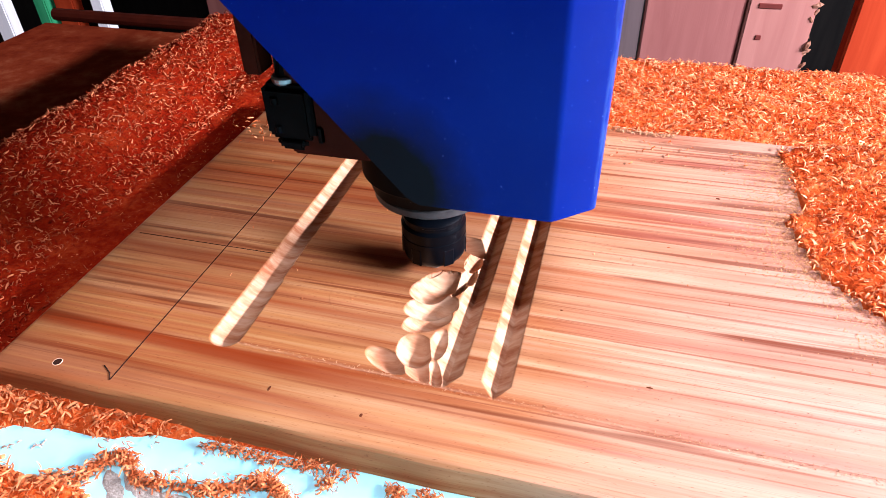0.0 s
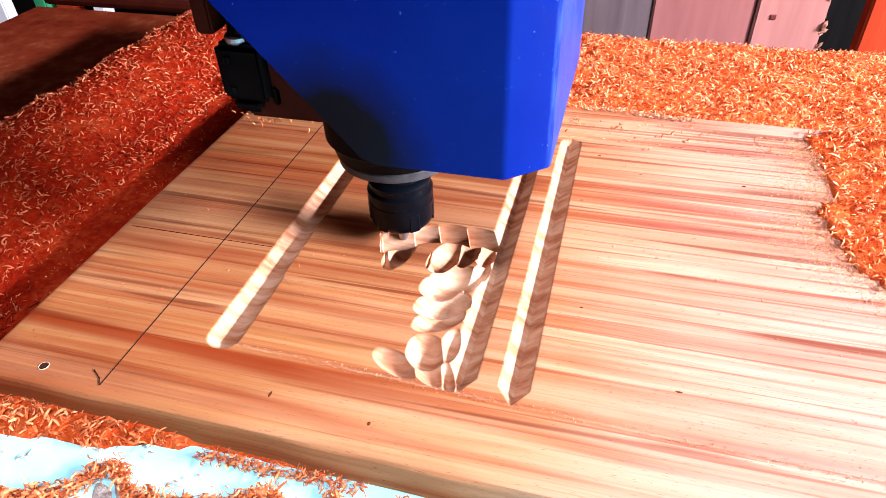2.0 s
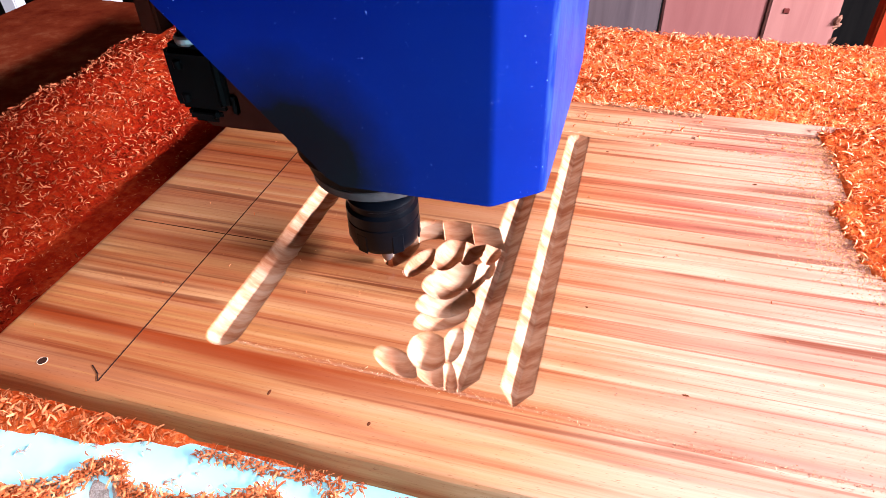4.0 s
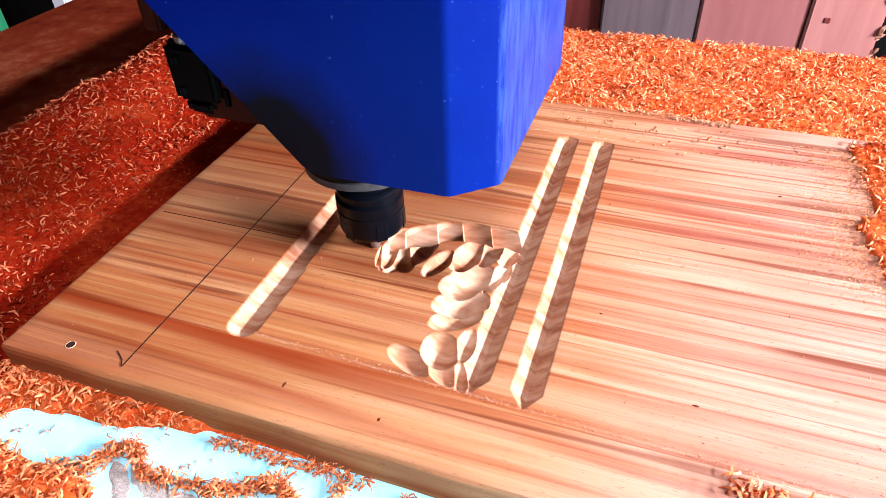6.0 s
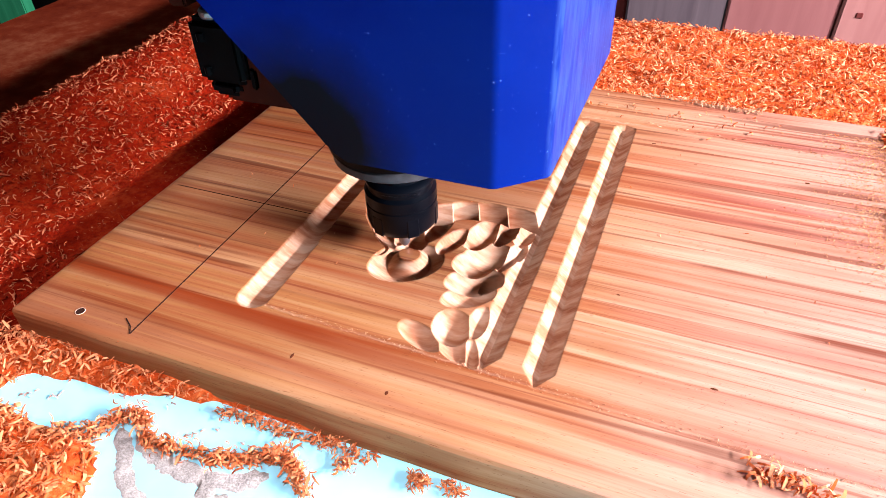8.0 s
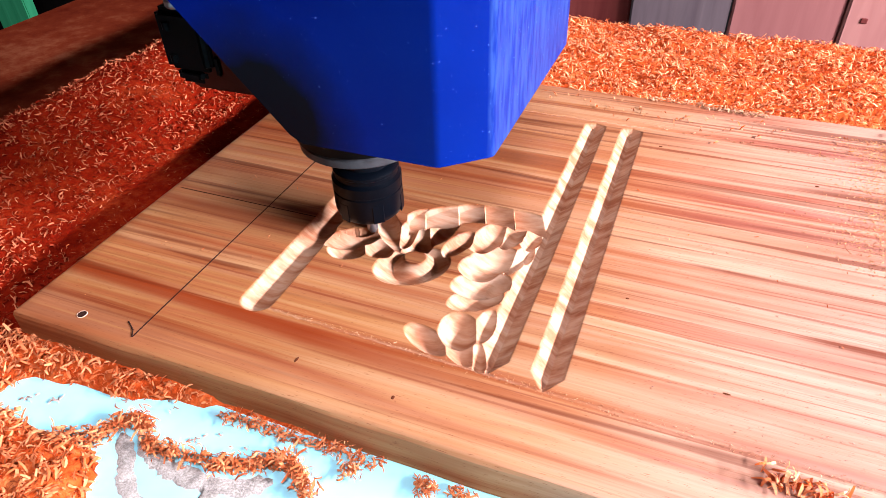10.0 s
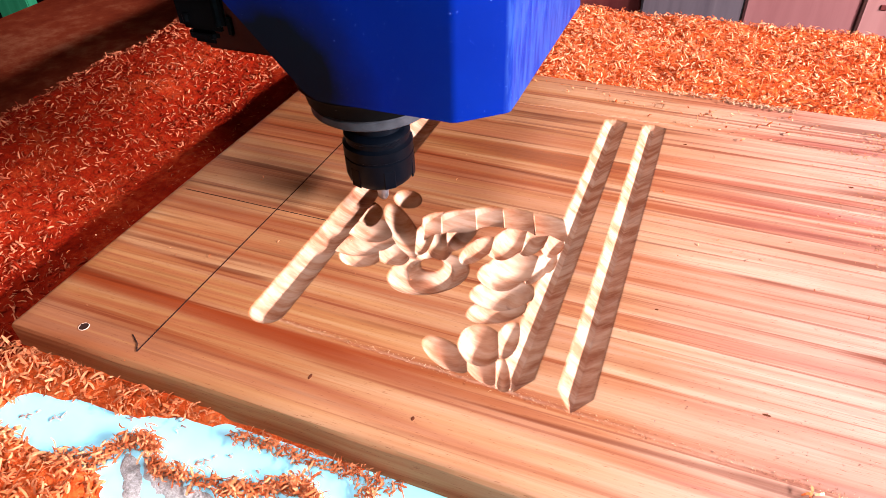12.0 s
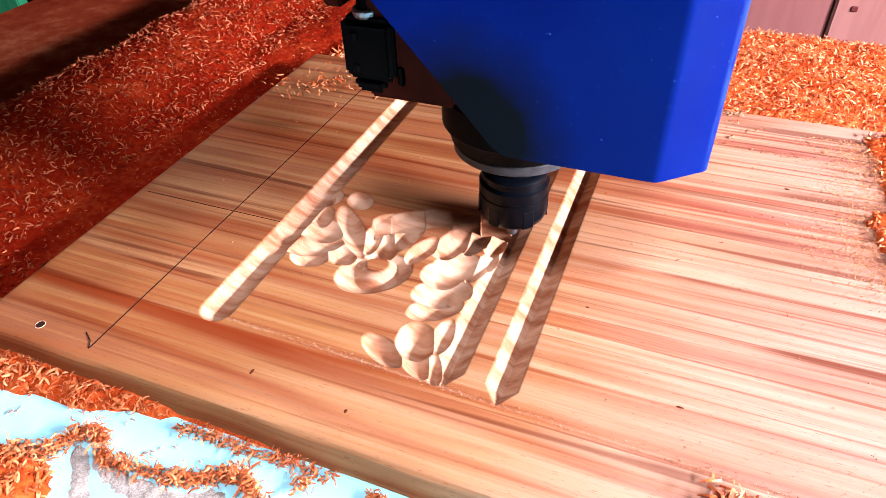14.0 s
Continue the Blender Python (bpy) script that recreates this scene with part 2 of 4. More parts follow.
for dark, gloss in ((BLACK, 0.03), (NUT, 0.10)):
    dark.node_tree.nodes["Principled BSDF"].inputs["Specular IOR Level"].default_value = gloss
NOSE = painted("dull_grey_steel", (0.030, 0.029, 0.031), (0.07, 0.068, 0.07), 120, 0.42, 0.3)
BRACKET = painted("dusty_brown_casting", (0.030, 0.004, 0.002), (0.06, 0.009, 0.004), 30, 0.7)
for dull in (BRACKET, NOSE):
    dull.node_tree.nodes["Principled BSDF"].inputs["Specular IOR Level"].default_value = 0.06


# ---- helpers for meshes ----
def mesh_object(name, verts, faces, mat, parent=None, label="", smooth=False):
    me = bpy.data.meshes.new(name)
    me.from_pydata([tuple(v) for v in verts], [], [tuple(f) for f in faces])
    me.materials.append(mat)
    if smooth:
        me.polygons.foreach_set("use_smooth", [True] * len(me.polygons))
    ob = new(name, me)
    ob.parent = parent
    return tagged(ob, label)


def part(name, bm, mat, parent=None, label="", smooth_angle=None):
    me = bpy.data.meshes.new(name)
    bmesh.ops.recalc_face_normals(bm, faces=bm.faces)
    bm.to_mesh(me)
    bm.free()
    me.materials.append(mat)
    if smooth_angle:
        me.polygons.foreach_set("use_smooth", [True] * len(me.polygons))
        me.set_sharp_from_angle(angle=radians(smooth_angle))
    ob = new(name, me)
    ob.parent = parent
    return tagged(ob, label)


def box(lo, hi, bevel=0.001, segments=2):
    bm = bmesh.new()
    bmesh.ops.create_cube(bm, size=1)
    for v in bm.verts:
        v.co = Vector([lo[i] + (v.co[i] + 0.5) * (hi[i] - lo[i]) for i in range(3)])
    if bevel:
        bmesh.ops.bevel(bm, geom=bm.edges[:], offset=bevel, segments=segments, affect="EDGES")
    return bm


def turned(profile, around=48, centre=(0, 0)):
    """A solid of revolution round a vertical axis; profile: (radius, height) from bottom to top."""
    bm = bmesh.new()
    rings = []
    for r, z in profile:
        rings.append([bm.verts.new((centre[0] + r * math.cos(2 * math.pi * k / around), centre[1] + r * math.sin(2 * math.pi * k / around), z)) for k in range(around)])
    for a, c in zip(rings, rings[1:]):
        for k in range(around):
            bm.faces.new((a[k], a[(k + 1) % around], c[(k + 1) % around], c[k]))
    bm.faces.new(rings[0][::-1])
    bm.faces.new(rings[-1])
    return bm


def tube(points, radius, around=10):
    bm = bmesh.new()
    rings = []
    for i, p in enumerate(points):
        p = Vector(p)
        d = (Vector(points[min(i + 1, len(points) - 1)]) - Vector(points[max(i - 1, 0)])).normalized()
        q = d.to_track_quat("Z", "Y")
        rings.append([bm.verts.new(p + q @ Vector((radius * math.cos(2 * math.pi * k / around), radius * math.sin(2 * math.pi * k / around), 0))) for k in range(around)])
    for a, c in zip(rings, rings[1:]):
        for k in range(around):
            bm.faces.new((a[k], a[(k + 1) % around], c[(k + 1) % around], c[k]))
    bm.faces.new(rings[0][::-1])
    bm.faces.new(rings[-1])
    return bm


def thing(name, label, category, group="", at=(0, 0, 0)):
    ob = new(name)
    ob.location = at
    return tagged(ob, label, category, group)


# ---- the bed of the machine and the floor ----
BED_Z = -0.0195
floor = tagged(part("floor", box((-6, -5, -0.95), (6, 7, -0.85), 0), dust_material("dusty_concrete", [(0.3, (0.10, 0.07, 0.06)), (0.7, (0.24, 0.19, 0.16))], 12)), "dusty concrete workshop floor", "floor", kind="structure")
bed = thing("machine_bed", "pale blue painted router bed strewn with shavings", "machine bed")
part("bed_plate", box((-0.44, -0.60, BED_Z - 0.03), (0.75, 0.462, BED_Z), 0.002), TABLE, bed)
part("bed_side", box((-0.730, -0.60, BED_Z - 0.06), (-0.4405, 0.540, BED_Z - 0.028), 0.012, 4), SIDE_DUST, bed, "bare side strip under fine brown dust")
part("bed_frame", box((-0.44, -0.58, -0.30), (0.74, 0.45, BED_Z - 0.0305), 0.004), BARE, bed)
for lx in (-0.56, 0.68):
    for ly in (-0.54, 0.38):
        part("leg", box((lx, ly, -0.85), (lx + 0.06, ly + 0.06, -0.3), 0.003), BARE, bed)
part("end_rail", tube([(-0.705, 0.536, -0.038), (-0.47, 0.531, -0.036), (-0.34, 0.500, -0.028)], 0.008), BRACKET, bed, "dark steel rail along the far edge")


# ---- the board with its grooves and carving ----
X0, X1, Y0, Y1, THICK = -0.2425, 0.36, -0.037, 0.282, 0.019
V_GROOVES = ((-0.0235, 0.0015, 0.232), (0.0, 0.0, 0.232))
# scoops: centre x, centre y, half length, half width, turn in degrees, depth in mm, time at which the cutter takes them out
COLUMN = [
    (-0.0541, 0.0120, 0.0125, 0.0060, -25, 3.7, -1.0),
    (-0.0425, 0.0215, 0.0112, 0.0091, -66, 5.2, -1.0),
    (-0.0324, 0.0280, 0.0107, 0.0050, 90, 3.1, -1.0),
    (-0.0370, 0.0100, 0.0092, 0.0059, -32, 4.4, -1.0),
    (-0.0290, 0.0095, 0.0082, 0.0040, -70, 4.5, -1.0),
    (-0.0423, 0.0430, 0.0134, 0.0073, 35, 4.5, -1.0),
    (-0.0432, 0.0542, 0.0145, 0.0094, 28, 5.2, -1.0),
    (-0.0374, 0.0563, 0.0083, 0.0069, 27, 6.6, -1.0),
    (-0.0476, 0.0661, 0.0108, 0.0094, 21, 5.2, -1.0),
    (-0.0430, 0.0737, 0.0133, 0.0101, 38, 5.2, -1.0),
    (-0.0324, 0.0767, 0.0125, 0.0039, 80, 6.0, -1.0),
    (-0.0292, 0.0849, 0.0101, 0.0041, 85, 5.0, -1.0),
    (-0.0298, 0.0976, 0.0104, 0.0050, 78, 5.0, -1.0),
]
ROW = [
    (-0.0408, 0.0960, 0.0124, 0.0066, 83, 5.6, 0.1),
    (-0.0511, 0.0905, 0.0145, 0.0077, 73, 6.0, 0.5),
    (-0.0640, 0.0795, 0.0125, 0.0056, 72, 4.5, 2.9),
    (-0.0764, 0.0889, 0.0156, 0.0070, 82, 6.0, 1.5),
    (-0.0838, 0.0785, 0.0124, 0.0070, -63, 6.0, 5.3),
    (-0.0925, 0.0800, 0.0132, 0.0055, -85, 4.7, 5.6),
    (-0.0855, 0.0713, 0.0084, 0.0052, 43, 4.3, 5.7),
]
LEAVES = [
    (-0.1046, 0.0818, 0.0249, 0.0066, -49, 4.1, 7.1),
    (-0.0800, 0.0560, 0.0190, 0.0142, 36, 5.2, 6.8),
    (-0.1014, 0.0635, 0.0087, 0.0079, -26, 4.9, 8.6),
    (-0.1163, 0.0573, 0.0105, 0.0087, 7, 5.2, 9.2),
    (-0.1186, 0.0662, 0.0161, 0.0072, 31, 4.5, 9.6),
    (-0.1211, 0.0783, 0.0136, 0.0089, 7, 5.2, 10.5),
    (-0.1274, 0.0894, 0.0096, 0.0067, -67, 4.2, 10.9),
    (-0.1137, 0.1083, 0.0088, 0.0071, -42, 4.4, 11.3),
    (-0.1326, 0.1060, 0.0088, 0.0083, 88, 5.1, 12.9),
]
# flat petals along the far side: left x, right x, far y at the left and at the right, greatest depth in mm, time
PETALS = [
    (-0.0440, -0.0262, 0.1182, 0.1170, 8.0, -1.0),
    (-0.0608, -0.0436, 0.1172, 0.1182, 8.2, 0.2),
    (-0.0762, -0.0604, 0.1122, 0.1172, 8.2, 0.7),
    (-0.0955, -0.0740, 0.1020, 0.1126, 8.4, 1.6),
    (-0.1052, -0.0935, 0.0955, 0.1040, 7.4, 5.5),
]
RING = LEAVES[1]
ISLAND = (-0.0808, 0.0623)


def scoop_depth(x, y, s):
    """How far below the face a cut reaches at x, y: a spoon shape, or a flat petal that falls towards the near side."""
    if s in PETALS:
        left, right, far_a, far_b, deep, _ = s
        xx = x + (0.112 - y) * -0.36
        k = np.clip((xx - left) / (right - left), 0, 1)
        down = far_a + (far_b - far_a) * k + 0.0012 * np.sin(k * np.pi) - y
        d = np.minimum(down * 0.46 + 0.0004 + 0.0034 * (1 - k), deep * 0.001)
        side = np.minimum((xx - left) * 10.0, (right - xx) * 10.0)
        near = (0.0165 - down) * 1.2
        return np.clip(np.minimum(np.minimum(d, down * 3.0), np.minimum(side, near)), 0, 1)
    c, n = math.cos(radians(s[4])), math.sin(radians(s[4]))
    u = ((x - s[0]) * c + (y - s[1]) * n) / s[2]
    v = (-(x - s[0]) * n + (y - s[1]) * c) / s[3]
    r2 = u * u + v * v
    d = s[5] * 0.00145 * np.clip(1.0 - (r2 * 0.94) ** 1.15, 0, 1)
    if s is RING:
        i = np.hypot((x - ISLAND[0]) * 0.95, y - ISLAND[1])
        d = np.minimum(d * 1.1, np.clip(i - 0.0052, 0, 1) * 0.95)
    return np.where(x > -0.1315, d, 0)


def carving(x, y):
    """Depth of the finished carving, on arrays."""
    deep = np.zeros_like(x)
    for s in COLUMN + ROW + LEAVES + PETALS:
        deep = np.maximum(deep, scoop_depth(x, y, s))
    return deep


def grooves(x, y):
    deep = np.zeros_like(x)
    for gx, ya, yb in V_GROOVES:
        half = np.clip(np.minimum((y - ya) * 0.71, (yb - y) * 3.0), 0, 0.0071)
        deep = np.maximum(deep, np.clip(half - np.abs(x - gx), 0, 1) * 0.86)
    # round-ended groove
    yy = np.clip(y, 0.0095, 0.30)
    r = np.hypot(x + 0.1377, y - yy) / 0.0087
    deep = np.maximum(deep, np.clip(1 - r ** 2.0, 0, 1) * 0.0046 * (y < 0.236))
    # fuzzy score line along the front and the far end of the panel
    wob = 0.0006 * np.sin(x * 260) + 0.0004 * np.sin(x * 931)
    line = (x > -0.133) & (x < 0.34)
    deep = np.maximum(deep, line * np.clip(0.0012 - np.abs(y - 0.0015 + x * 0.03 + wob * 0.3), 0, 1) * 0.4)
    deep = np.maximum(deep, (x > -0.13) * np.clip(0.0009 - np.abs(y - 0.236 - wob), 0, 1) * 0.7)
    return deep


def axis(*spans):
    out = []
    for a, b, step in spans:
        out.extend(np.linspace(a, b, max(2, int(round((b - a) / step)) + 1))[:-1])
    return np.array(out + [spans[-1][1]])


def build_board():
    e = 0.0025
    xs = axis((X0, X0 + e, 0.0008), (X0 + e, -0.148, 0.006), (-0.148, 0.0095, 0.00042), (0.0095, X1, 0.008))
    ys = axis((Y0, Y0 + e, 0.0006), (Y0 + e, -0.002, 0.004), (-0.002, 0.124, 0.00042), (0.124, 0.230, 0.003), (0.230, 0.240, 0.0008), (0.240, Y1 - e, 0.004), (Y1 - e, Y1, 0.0008))
    gx, gy = np.meshgrid(xs, ys)
    gz = -np.maximum(carving(gx, gy), grooves(gx, gy))
    for d in (gy - Y0, Y1 - gy, gx - X0):
        k = np.clip(1 - d / e, 0, 1)
        gz = np.minimum(gz, -e * (1 - np.sqrt(np.clip(1 - k * k, 0, 1))))
    # slightly waney front arris
    fy = gy + np.where(gy < Y0 + 1e-6, 0.0003 * np.sin(gx * 41) + 0.0002 * np.sin(gx * 113), 0)
    ny, nx = gx.shape
    verts = np.stack([gx, fy, gz], -1).reshape(-1, 3).tolist()
    faces = [(r * nx + c, r * nx + c + 1, (r + 1) * nx + c + 1, (r + 1) * nx + c) for r in range(ny - 1) for c in range(nx - 1)]
    rim = [c for c in range(nx)] + [r * nx + nx - 1 for r in range(1, ny)] + [(ny - 1) * nx + c for c in range(nx - 2, -1, -1)] + [r * nx for r in range(ny - 2, 0, -1)]
    top = len(verts)
    verts += [verts[i] for i in rim]
    low = len(verts)
    verts += [(verts[i][0], verts[i][1], -THICK) for i in rim]
    n = len(rim)
    faces += [(top + i, low + i, low + (i + 1) % n, top + (i + 1) % n) for i in range(n)]
    faces.append(tuple(low + i for i in range(n))[::-1])
    ob = mesh_object("wood_board", verts, faces, WOOD, smooth=True)
    ob.data.set_sharp_from_angle(angle=radians(24))
    return tagged(ob, "striped reddish hardwood board being carved, grooves already cut", "board")


board = build_board()

# stock still standing in the carving at the start: pieces that the cutter turns to chips
def build_stock():
    late, early = ROW + LEAVES + PETALS[1:], COLUMN + PETALS[:1]
    cell = 0.0007
    xs, ys = np.arange(-0.1360, -0.0300, cell), np.arange(0.0380, 0.1220, cell)
    gx, gy = np.meshgrid(xs + cell / 2, ys + cell / 2)
    h = cell * 1.0
    depths = np.stack([np.max([scoop_depth(gx + i, gy + j, s) for i in (-h, h) for j in (-h, h)], 0) for s in late])
    # a cell goes with the first cut that reaches it
    when = np.array([s[-1] for s in late])[:, None, None]
    best = depths.max(0)
    owner = np.where(depths > np.minimum(0.0004, best * 0.5), when, 99.0).argmin(0)
    done = np.max([scoop_depth(gx, gy, s) for s in early], 0)
    standing = (best > 0.0) & (done < 0.0006) & (grooves(gx, gy) < 0.0004)
    mids = np.array([(s[0] + s[1]) / 2 if s in PETALS else s[0] for s in late])
    slices = np.floor((gx - mids[owner]) / 0.0065)
    label = np.where(standing, owner * 100 + slices, -1)
    # corners along the borders of the pieces, eased so that the pieces have smooth sides
    ny, nx = label.shape
    place = np.stack(np.meshgrid(xs[0] + cell * np.arange(nx + 1), ys[0] + cell * np.arange(ny + 1)), -1)
    wide = np.pad(label, 1, constant_values=-1)
    along_x = (wide[:-1, 1:-1] != wide[1:, 1:-1])[..., None]
    along_y = (wide[1:-1, :-1] != wide[1:-1, 1:])[..., None]
    count = np.zeros((ny + 1, nx + 1, 1))
    count[:, 1:] += along_x
    count[:, :-1] += along_x
    count[1:] += along_y
    count[:-1] += along_y
    for _ in range(6):
        near = np.zeros_like(place)
        near[:, 1:] += along_x * place[:, :-1]
        near[:, :-1] += along_x * place[:, 1:]
        near[1:] += along_y * place[:-1]
        near[:-1] += along_y * place[1:]
        place = np.where(count > 0, 0.5 * place + 0.5 * near / np.maximum(count, 1), place)
    made = []
    for k, s in enumerate(late):
        mine = standing & (owner == k)
        for part_no in np.unique(slices[mine]):
            mask = mine & (slices == part_no)
            rows, cols = np.nonzero(mask)
            full = set(zip(rows.tolist(), cols.tolist()))
            verts, faces, at = [], [], {}

            def corner(r, c, low):
                key = (r, c, low)
                if key not in at:
                    at[key] = len(verts)
                    verts.append((*place[r, c].tolist(), -0.0105 if low else 0.00006))
                return at[key]

            for r, c in sorted(full):
                q = ((r, c), (r, c + 1), (r + 1, c + 1), (r + 1, c))
                faces.append([corner(*p, False) for p in q])
                faces.append([corner(*p, True) for p in reversed(q)])
                for (p, o), beyond in zip(zip(q, q[1:] + q[:1]), ((r - 1, c), (r, c + 1), (r + 1, c), (r, c - 1))):
                    if beyond not in full:
                        faces.append([corner(*p, True), corner(*o, True), corner(*o, False), corner(*p, False)])
            ob = mesh_object("uncut_stock", verts, faces, WOOD)
            tagged(ob, "small piece of uncut reddish wood in the board", "wood stock", "stock in the carving")
            made.append((ob, float(gx[mask].mean()), float(gy[mask].mean()), float(mids[k]), s[-1]))
    return made


stock_blocks = build_stock()

# pencil line, its hook, a scored cross line and the screw hole
DARK_MARK, PN, PB = material("pencil_and_cut_dark", 0.8, spec=0.03)
PB.inputs["Base Color"].default_value = (0.030, 0.013, 0.009, 1)
marks = thing("pencil_mark", "thin dark pencil line ruled along the board", "pencil line")
part("line", box((-0.1765, -0.031, 0.0), (-0.1759, 0.2815, 0.00012), 0), DARK_MARK, marks)
# the score's inner shade, drawn as a thin near-black strip
part("scored_line", box((-0.236, 0.0762, 0.0), (-0.146, 0.0767, 0.0001), 0), DARK_MARK, marks)
part("hook", tube([(-0.1762, -0.0312, 0.0001), (-0.1790, -0.0275, 0.0001), (-0.1845, -0.0240, 0.0001)], 0.0003, 6), DARK_MARK, marks)
RIM, RN, RB = material("pale_torn_wood", 0.8, spec=0.03)
RB.inputs["Base Color"].default_value = (0.62, 0.40, 0.28, 1)
# the shade inside the hole is the colour of a near-black disc
hole = tagged(part("screw_hole", turned([(0.0010, 0.0), (0.0014, 0.0001), (0.0018, 0.0003), (0.0021, 0.0002)], 20, (-0.2085, -0.0275)), DARK_MARK), "screw hole shown by a dark disc with a pale rim", "hole")
part("rim", turned([(0.0020, 0.0001), (0.0022, 0.0003), (0.0024, 0.0001)], 20, (-0.2085, -0.0275)), RIM, hole, "pale torn rim")


KNOT, KN, KB = material("dark_knot", 0.8, spec=0.05)
KB.inputs["Base Color"].default_value = (0.09, 0.024, 0.010, 1)
for kx, ky, ka, kb in ((0.0676, 0.0244, 0.0016, 0.0005), (-0.1006, -0.0177, 0.0006, 0.0016), (0.0228, 0.0669, 0.0008, 0.0005), (0.107, 0.1957, 0.0014, 0.0008), (-0.0541, -0.0220, 0.0007, 0.0010), (0.020, 0.214, 0.0012, 0.0006)):
    bm = turned([(1.0, 0.0), (0.8, 0.00012), (0.2, 0.00016)], 14)
    for v in bm.verts:
        v.co = (kx + v.co.x * ka, ky + v.co.y * kb, v.co.z)
    tagged(part("wood_knot", bm, KNOT), "small dark knot in the board surface", "wood knot", "knots in the board")


# ---- shavings ----
def curls(name, places, mat, label, size=(0.0035, 0.0095), seed=3):
    """Many small curled strips lying at the given places (x, y, z)."""
    rng = np.random.default_rng(seed)
    n, seg = len(places), 4
    p = np.asarray(places)
    length = rng.uniform(*size, n)
    width = length * rng.uniform(0.09, 0.20, n)
    bend = rng.uniform(0.6, 4.2, n)
    yaw, tilt, roll = rng.uniform(0, 2 * np.pi, n), rng.normal(0, 0.5, n), rng.normal(0, 0.8, n)
    t = np.linspace(-0.5, 0.5, seg + 1)[None, :]
    ang = t * bend[:, None]
    lx = np.sin(ang) / bend[:, None] * length[:, None]
    lz = (np.cos(ang) - 1) / bend[:, None] * length[:, None]
    w = (width[:, None] / 2) * (1 - 1.2 * np.abs(t) ** 1.5)
    pts = np.zeros((n, seg + 1, 2, 3))
    for side, sg in ((0, -1), (1, 1)):
        pts[:, :, side, 0] = lx
        pts[:, :, side, 1] = sg * w
        pts[:, :, side, 2] = lz
    cr, sr = np.cos(roll), np.sin(roll)
    y, z = pts[..., 1].copy(), pts[..., 2].copy()
    pts[..., 1] = y * cr[:, None, None] - z * sr[:, None, None]
    pts[..., 2] = y * sr[:, None, None] + z * cr[:, None, None]
    ct, st = np.cos(tilt), np.sin(tilt)
    x, z = pts[..., 0].copy(), pts[..., 2].copy()
    pts[..., 0] = x * ct[:, None, None] + z * st[:, None, None]
    pts[..., 2] = -x * st[:, None, None] + z * ct[:, None, None]
    cy, sy = np.cos(yaw), np.sin(yaw)
    x, y = pts[..., 0].copy(), pts[..., 1].copy()
    pts[..., 0] = x * cy[:, None, None] - y * sy[:, None, None]
    pts[..., 1] = x * sy[:, None, None] + y * cy[:, None, None]
    pts += p[:, None, None, :]
    verts = pts.reshape(-1, 3)
    k = (seg + 1) * 2
    one = np.array([[2 * i, 2 * i + 1, 2 * i + 3, 2 * i + 2] for i in range(seg)])
    faces = (one[None] + (np.arange(n) * k)[:, None, None]).reshape(-1, 4)
    me = bpy.data.meshes.new(name)
    me.from_pydata(verts.tolist(), [], faces.tolist())
    me.materials.append(mat)
    return tagged(new(name, me), label, "wood shavings", kind="stuff")


def rough(x, y, s=1.0):
    return (np.sin(x * 61 * s + 1.3 * np.sin(y * 47 * s)) + np.sin(y * 73 * s + 1.7 * np.sin(x * 39 * s)) + 0.6 * np.sin(x * 171 * s + y * 133 * s)) / 2.6


def smooth(a, b, v):
    k = np.clip((v - a) / (b - a), 0, 1)
    return k * k * (3 - 2 * k)


def bed_height(x, y):
    """Height of the shavings over the bed and over the right part of the board (negative infinity where there are none)."""
    r = rough(x, y)
    left = smooth(-0.439, -0.432, x) * smooth(-0.215, -0.250, x) * smooth(-0.085, -0.055, y + 0.006 * r)
    back = smooth(0.272, 0.292, y + 0.004 * r) * smooth(-0.437, -0.42, x)
    far = smooth(0.466, 0.452, y)
    heap = 0.004 + 0.0010 * r + 0.0225 * smooth(-0.282, -0.386, x + 0.006 * r) * smooth(-0.436, -0.392, x + 0.004 * r)
    lay = np.maximum(left * heap, back * (0.009 + 0.0022 * r)) * far
    line = -0.0385 - 0.014 * smooth(-0.11, -0.24, x)
    front = smooth(-0.003, 0.004, y - line + 0.0028 * r) * smooth(-0.03, -0.12, x + 0.02 * r) * 0.0055 * smooth(0.0, -0.01, y)
    low = smooth(-0.152, -0.172, x + 0.010 * r) * smooth(-0.072, -0.084, y + 0.005 * r) * 0.009
    lay = np.maximum(np.maximum(lay, front * far), low)
    z = np.where(lay > 0.0006, BED_Z + lay, -1.0)
    edge = 0.143 + 0.010 * r + 0.9 * np.clip(0.125 - y, 0, 1)
    heap = smooth(-0.004, 0.085, x - edge) * 0.009 * smooth(0.02, 0.06, y) * smooth(0.285, 0.262, y - 0.1 * np.clip(x - 0.16, 0, 0.3)) + 0.0 * r
    z = np.maximum(z, np.where(heap > 0.0004, heap * (1 + 0.2 * r), -1.0))
    return z


